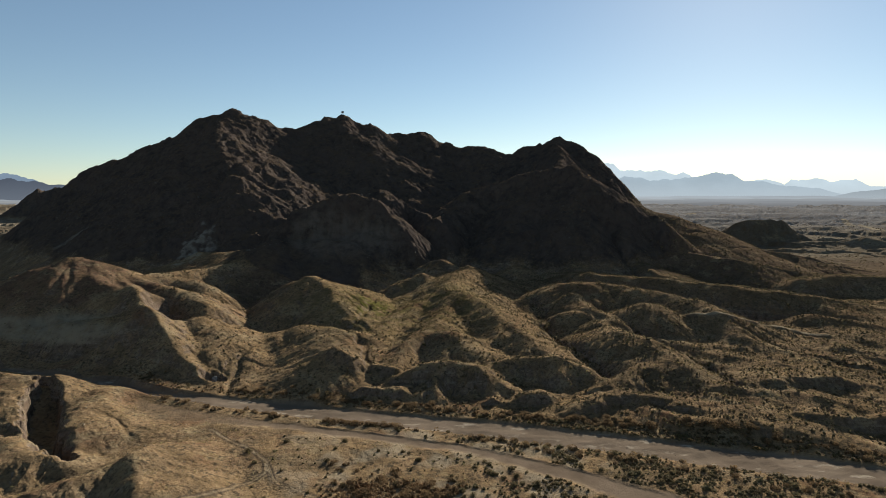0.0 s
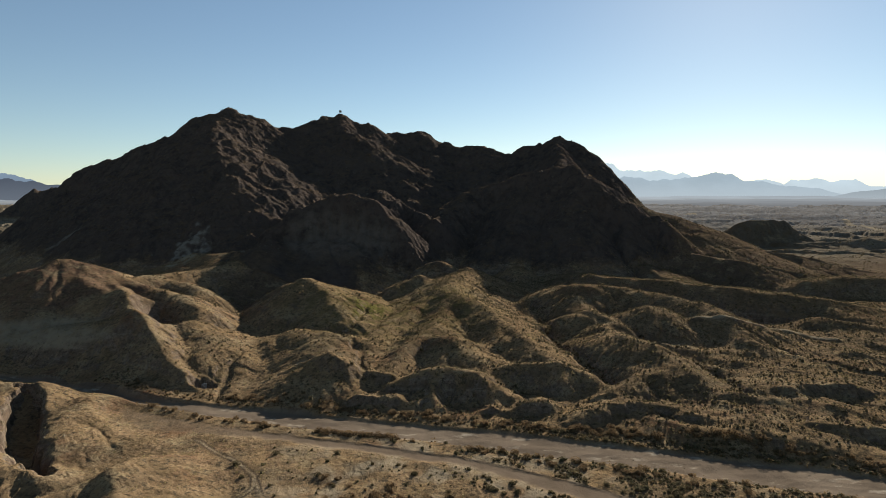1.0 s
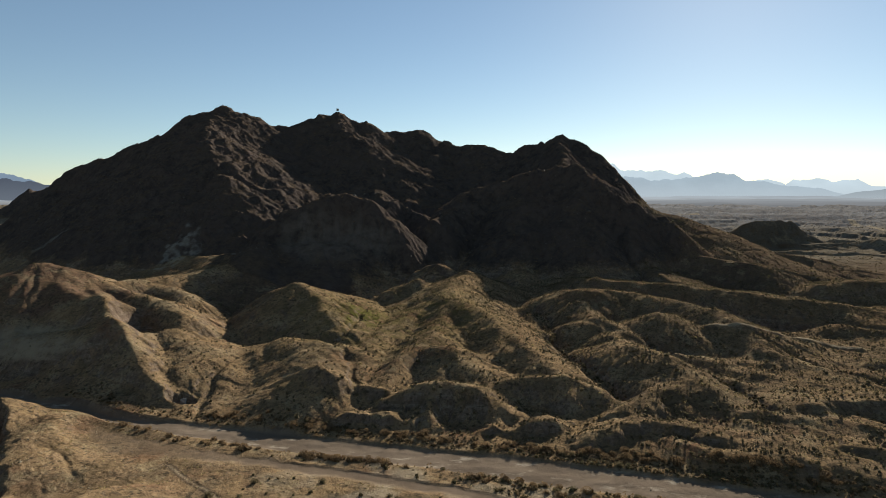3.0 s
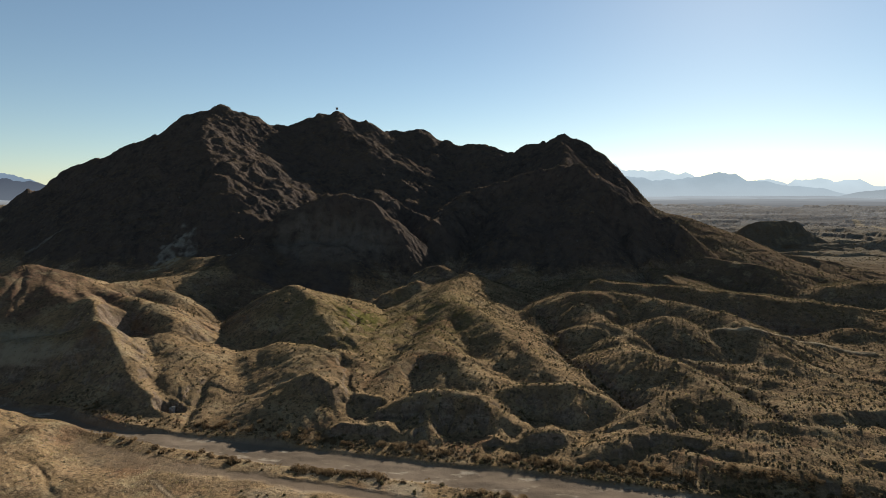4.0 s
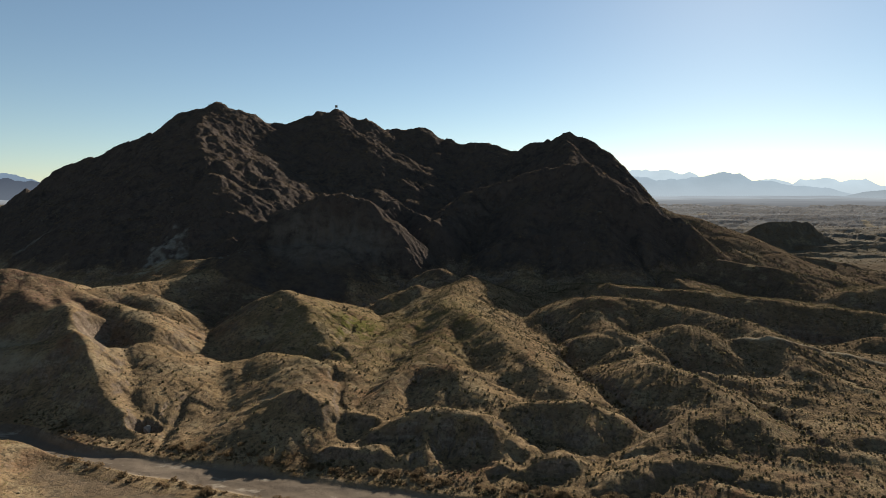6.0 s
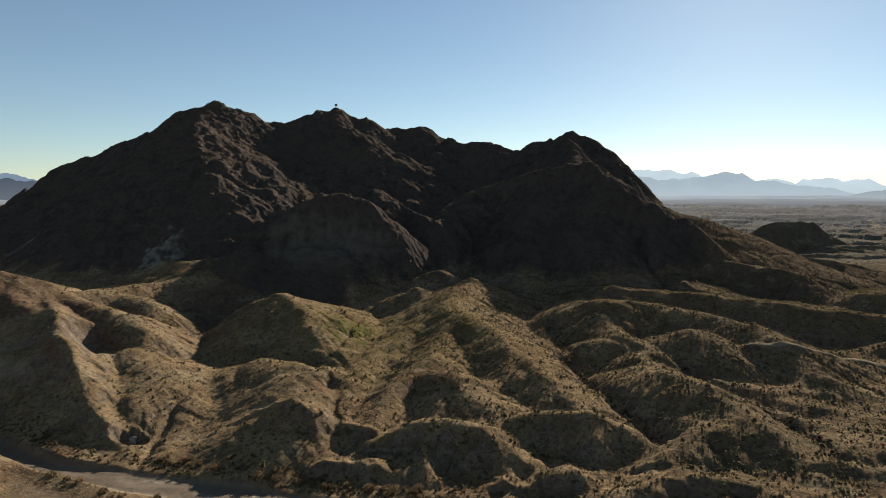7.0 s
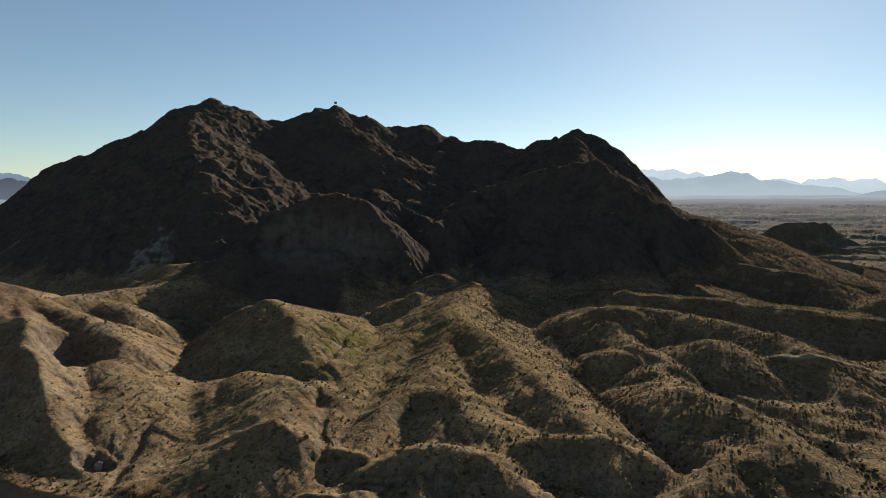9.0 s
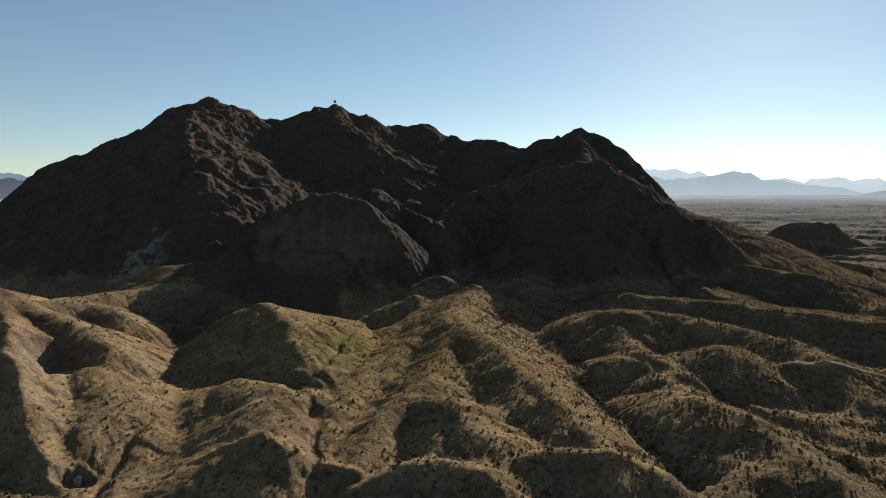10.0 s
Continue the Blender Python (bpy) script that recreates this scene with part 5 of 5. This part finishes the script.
WX, WY = places(32000, -60, 190, 148, 226, lambda x, y: (0.02 + 0.72 * ease(x, -10, 50) * ease(layers(x, y, 9, 2, 0.6, 145), -0.4, 0.3)) * (y < 230 - 0.3 * x) * (on_sheet(x, y, FIELDS["wash"]) < 0.1) * (on_sheet(x, y, FIELDS["track"]) < 0.1), 25)
WSIZE = np.random.RandomState(26).gamma(6.0, 1 / 6.0, len(WX))
scattered("low_brush", "low dark olive and brown brush crowding the near flat", "brush", WX, WY, 0.5 * WSIZE, 1.0 * WSIZE, leaf_material("brush_leaf", (0.085, 0.076, 0.036), (0.190, 0.118, 0.058), (0.125, 0.100, 0.050)), 27, leaves=18, leaf=0.20)
WASH_XY = np.array(WASH)[::-1]
OX, OY = places(2600, -42, 12, 150, 178, lambda x, y: ease(np.hypot((x + 15) / 21, (y - 163) / 8.5) + 0.45 * swell(x, y, 7, 57) + 0.25 * swell(x, y, 3, 58), 1.0, 0.6), 52)
OSIZE = np.random.RandomState(53).gamma(6.0, 1 / 6.0, len(OX))
scattered("thicket_brush", "russet and brown brush in a low thicket on pale ground", "brush", OX, OY, 0.75 * OSIZE, 1.2 * OSIZE, leaf_material("russet_brush", (0.180, 0.095, 0.045), (0.120, 0.078, 0.040), (0.225, 0.145, 0.075)), 54, leaves=22, leaf=0.17)
NX, NY = places(33000, -220, 200, 150, 275, lambda x, y: (y > np.interp(x, WASH_XY[:, 0], WASH_XY[:, 1])) * ease(np.abs(on_sheet(x, y, EDGE) - 6.5), 5.0, 2.0) * (0.25 + 0.7 * ease(layers(x, y, 10, 3, 0.6, 146), -0.3, 0.3)) * (on_sheet(x, y, FIELDS["track"]) < 0.1), 40)
NSIZE = np.random.RandomState(41).gamma(6.0, 1 / 6.0, len(NX))
scattered("bank_brush", "dark brown brush crowding the foot of the wash bank", "brush", NX, NY, 0.5 * NSIZE, 1.0 * NSIZE, leaf_material("bank_brush_leaf", (0.080, 0.056, 0.031), (0.170, 0.100, 0.050), (0.100, 0.078, 0.040)), 42, leaves=20, leaf=0.2)
EX, EY = places(14000, -130, 190, 160, 262, lambda x, y: 0.8 * ease(np.abs(on_sheet(x, y, EDGE) - 2.6), 2.0, 0.6), 28)
ESIZE = np.random.RandomState(29).gamma(6.0, 1 / 6.0, len(EX))
scattered("bank_grass", "straw and russet grass fringing the dry riverbed", "grass", EX, EY, 0.6 * ESIZE, 0.8 * ESIZE, leaf_material("bank_straw", (0.26, 0.17, 0.075), (0.15, 0.09, 0.042), (0.21, 0.135, 0.06)), 30, leaves=7, leaf=0.25, dense=False)


# ---- the marker on the summit ----
def box(bm, x0, x1, y0, y1, z0, z1, bevel=0.0):
    made = bmesh.ops.create_cube(bm, size=1.0, matrix=Matrix.Translation(((x0 + x1) / 2, (y0 + y1) / 2, (z0 + z1) / 2)) @ Matrix.Diagonal((x1 - x0, y1 - y0, z1 - z0, 1)))
    if bevel:
        edges = list({e for v in made["verts"] for e in v.link_edges})
        bmesh.ops.bevel(bm, geom=edges, offset=bevel, segments=1, affect="EDGES")


def rod(bm, a, b, radius, sides=8):
    a, b = Vector(a), Vector(b)
    turn = (b - a).to_track_quat("Z", "Y").to_matrix().to_4x4()
    bmesh.ops.create_cone(bm, cap_ends=True, segments=sides, radius1=radius, radius2=radius, depth=(b - a).length, matrix=Matrix.Translation((a + b) / 2) @ turn)


def part(name, bm, material, parent, label=""):
    mesh = bpy.data.meshes.new(name)
    bm.to_mesh(mesh)
    bm.free()
    mesh.materials.append(material)
    ob = new(name, mesh)
    ob.parent = parent
    return tagged(ob, label)


STEEL = plain_material("weathered_steel", (0.10, 0.095, 0.09), (0.16, 0.15, 0.14), 0.5, 0.005)
BOARD = plain_material("weathered_board", (0.16, 0.13, 0.11), (0.22, 0.18, 0.15), 0.8, 0.01)


def summit_marker(x, y):
    z = float(on_sheet(np.array([x]), np.array([y]), HEIGHT)[0]) - 0.3
    thing = tagged(new("summit_marker"), "square board on two steel posts at the mountain top", "marker")
    thing.matrix_basis = pose(x, y, z, 0, 0, 8)
    for side in (-1.0, 1.0):
        bm = bmesh.new()
        rod(bm, (side, 0, 0), (side, 0, 5.0), 0.10)
        part("post", bm, STEEL, thing)
        bm = bmesh.new()
        rod(bm, (side, 1.6, 0), (side, 0.08, 3.2), 0.06)
        part("brace", bm, STEEL, thing)
    bm = bmesh.new()
    box(bm, -1.7, 1.7, -0.22, -0.10, 2.0, 5.2, 0.03)
    panel = part("panel", bm, BOARD, thing)
    bm = bmesh.new()
    for z0 in (2.4, 4.6):
        box(bm, -1.6, 1.6, -0.10, 0.0, z0, z0 + 0.15)
    part("rail", bm, STEEL, panel)


summit_marker(-150, 893)


# ---- loose rock ----
def rocks(name, label, x, y, size, material, seed):
    """Angular boulders half sunk in the slope, all in one object."""
    rng = np.random.RandomState(seed)
    z = on_sheet(x, y, HEIGHT)
    bm = bmesh.new()
    bmesh.ops.create_icosphere(bm, subdivisions=1, radius=0.5)
    ball = np.array([v.co[:] for v in bm.verts])
    faces = np.array([[v.index for v in f.verts] for f in bm.faces])
    bm.free()
    count, each = len(x), len(ball)
    shape = ball[None] * rng.uniform(0.65, 1.35, (count, each, 1)) * rng.uniform(0.6, 1.3, (count, 1, 3))
    turn = rng.uniform(0, 2 * math.pi, count)
    c, s = np.cos(turn)[:, None], np.sin(turn)[:, None]
    points = np.stack([shape[..., 0] * c - shape[..., 1] * s, shape[..., 0] * s + shape[..., 1] * c, shape[..., 2] * 0.8 + 0.12], -1) * size[:, None, None]
    points = points + np.stack([x, y, z], -1)[:, None]
    faces = faces[None] + (np.arange(count) * each)[:, None, None]
    return tagged(new(name, mesh_of(name, points.reshape(-1, 3), faces.reshape(-1, 3), material)), label, "rocks", "", "stuff")


BOULDER = plain_material("dark_boulder", (0.060, 0.048, 0.037), (0.130, 0.104, 0.078), 1.5, 0.1)
STONE = plain_material("tan_stone", (0.15, 0.115, 0.07), (0.23, 0.185, 0.125), 0.8, 0.03)
RX, RY = places(16000, -480, 330, 470, 930, lambda x, y: 0.7 * (on_sheet(x, y, STONY) > 0.3) * ease(layers(x, y, 60, 3, 0.6, 150), -0.2, 0.5), 31)
rocks("boulder", "dark angular boulders strewn over the mountain slopes", RX, RY, np.random.RandomState(32).gamma(1.8, 0.34, len(RX)) + 0.35, BOULDER, 33)
HX, HY = places(4500, -330, 330, 150, 480, lambda x, y: 0.45 * (on_sheet(x, y, FIELDS["track"]) < 0.1) * ease(layers(x, y, 25, 3, 0.6, 160), 0.0, 0.5), 34)
rocks("stone", "small tan stones lying about the hills and flats", HX, HY, np.random.RandomState(35).gamma(2.0, 0.11, len(HX)) + 0.08, STONE, 36)

KX, KY = places(1300, -172, -88, 165, 240, lambda x, y: 0.4 * ease(layers(x, y, 12, 3, 0.6, 165), -0.1, 0.3), 46)
rocks("clod", "tan clods of dry clay broken from the slot gully's edge", KX, KY, np.random.RandomState(47).gamma(2.0, 0.11, len(KX)) + 0.1, STONE, 48)

# ---- scrub and grass on the mountain ----
MX, MY = places(26000, -480, 330, 470, 900, lambda x, y: 0.55 * (on_sheet(x, y, STONY) > 0.3) * ease(layers(x, y, 70, 3, 0.6, 170), -0.25, 0.4), 37)
MSIZE = np.random.RandomState(38).gamma(6.0, 1 / 6.0, len(MX))
scattered("mountain_grass", "russet tufts of dry grass on the rocky slopes", "grass", MX, MY, 0.55 * MSIZE, 1.3 * MSIZE, leaf_material("russet_grass", (0.17, 0.115, 0.065), (0.10, 0.072, 0.042), (0.14, 0.095, 0.052)), 39, leaves=5, leaf=0.4, dense=False)


# ---- a pale slab in the hollow by the gully's mouth ----
def slab(x, y, wide, tall):
    bm = bmesh.new()
    bmesh.ops.create_icosphere(bm, subdivisions=3, radius=0.5)
    for v in bm.verts:
        rough = 1 + 0.55 * noise.noise(v.co * 3.1) + 0.2 * noise.noise(v.co * 8.0)
        v.co = Vector((v.co.x * wide, v.co.y * 1.2, v.co.z * tall)) * rough
    mesh = bpy.data.meshes.new("pale_slab")
    bm.to_mesh(mesh)
    bm.free()
    mesh.materials.append(plain_material("pale_limestone", (0.17, 0.15, 0.125), (0.26, 0.235, 0.20), 0.7, 0.15))
    z = float(on_sheet(np.array([x]), np.array([y]), HEIGHT)[0])
    thing = tagged(new("pale_slab", mesh), "pale upright rock slab in a dark hollow of the bank", "rock")
    thing.matrix_basis = pose(x, y, z + tall * 0.3, -20, 0, 10)


slab(-107, 269, 2.6, 3.0)
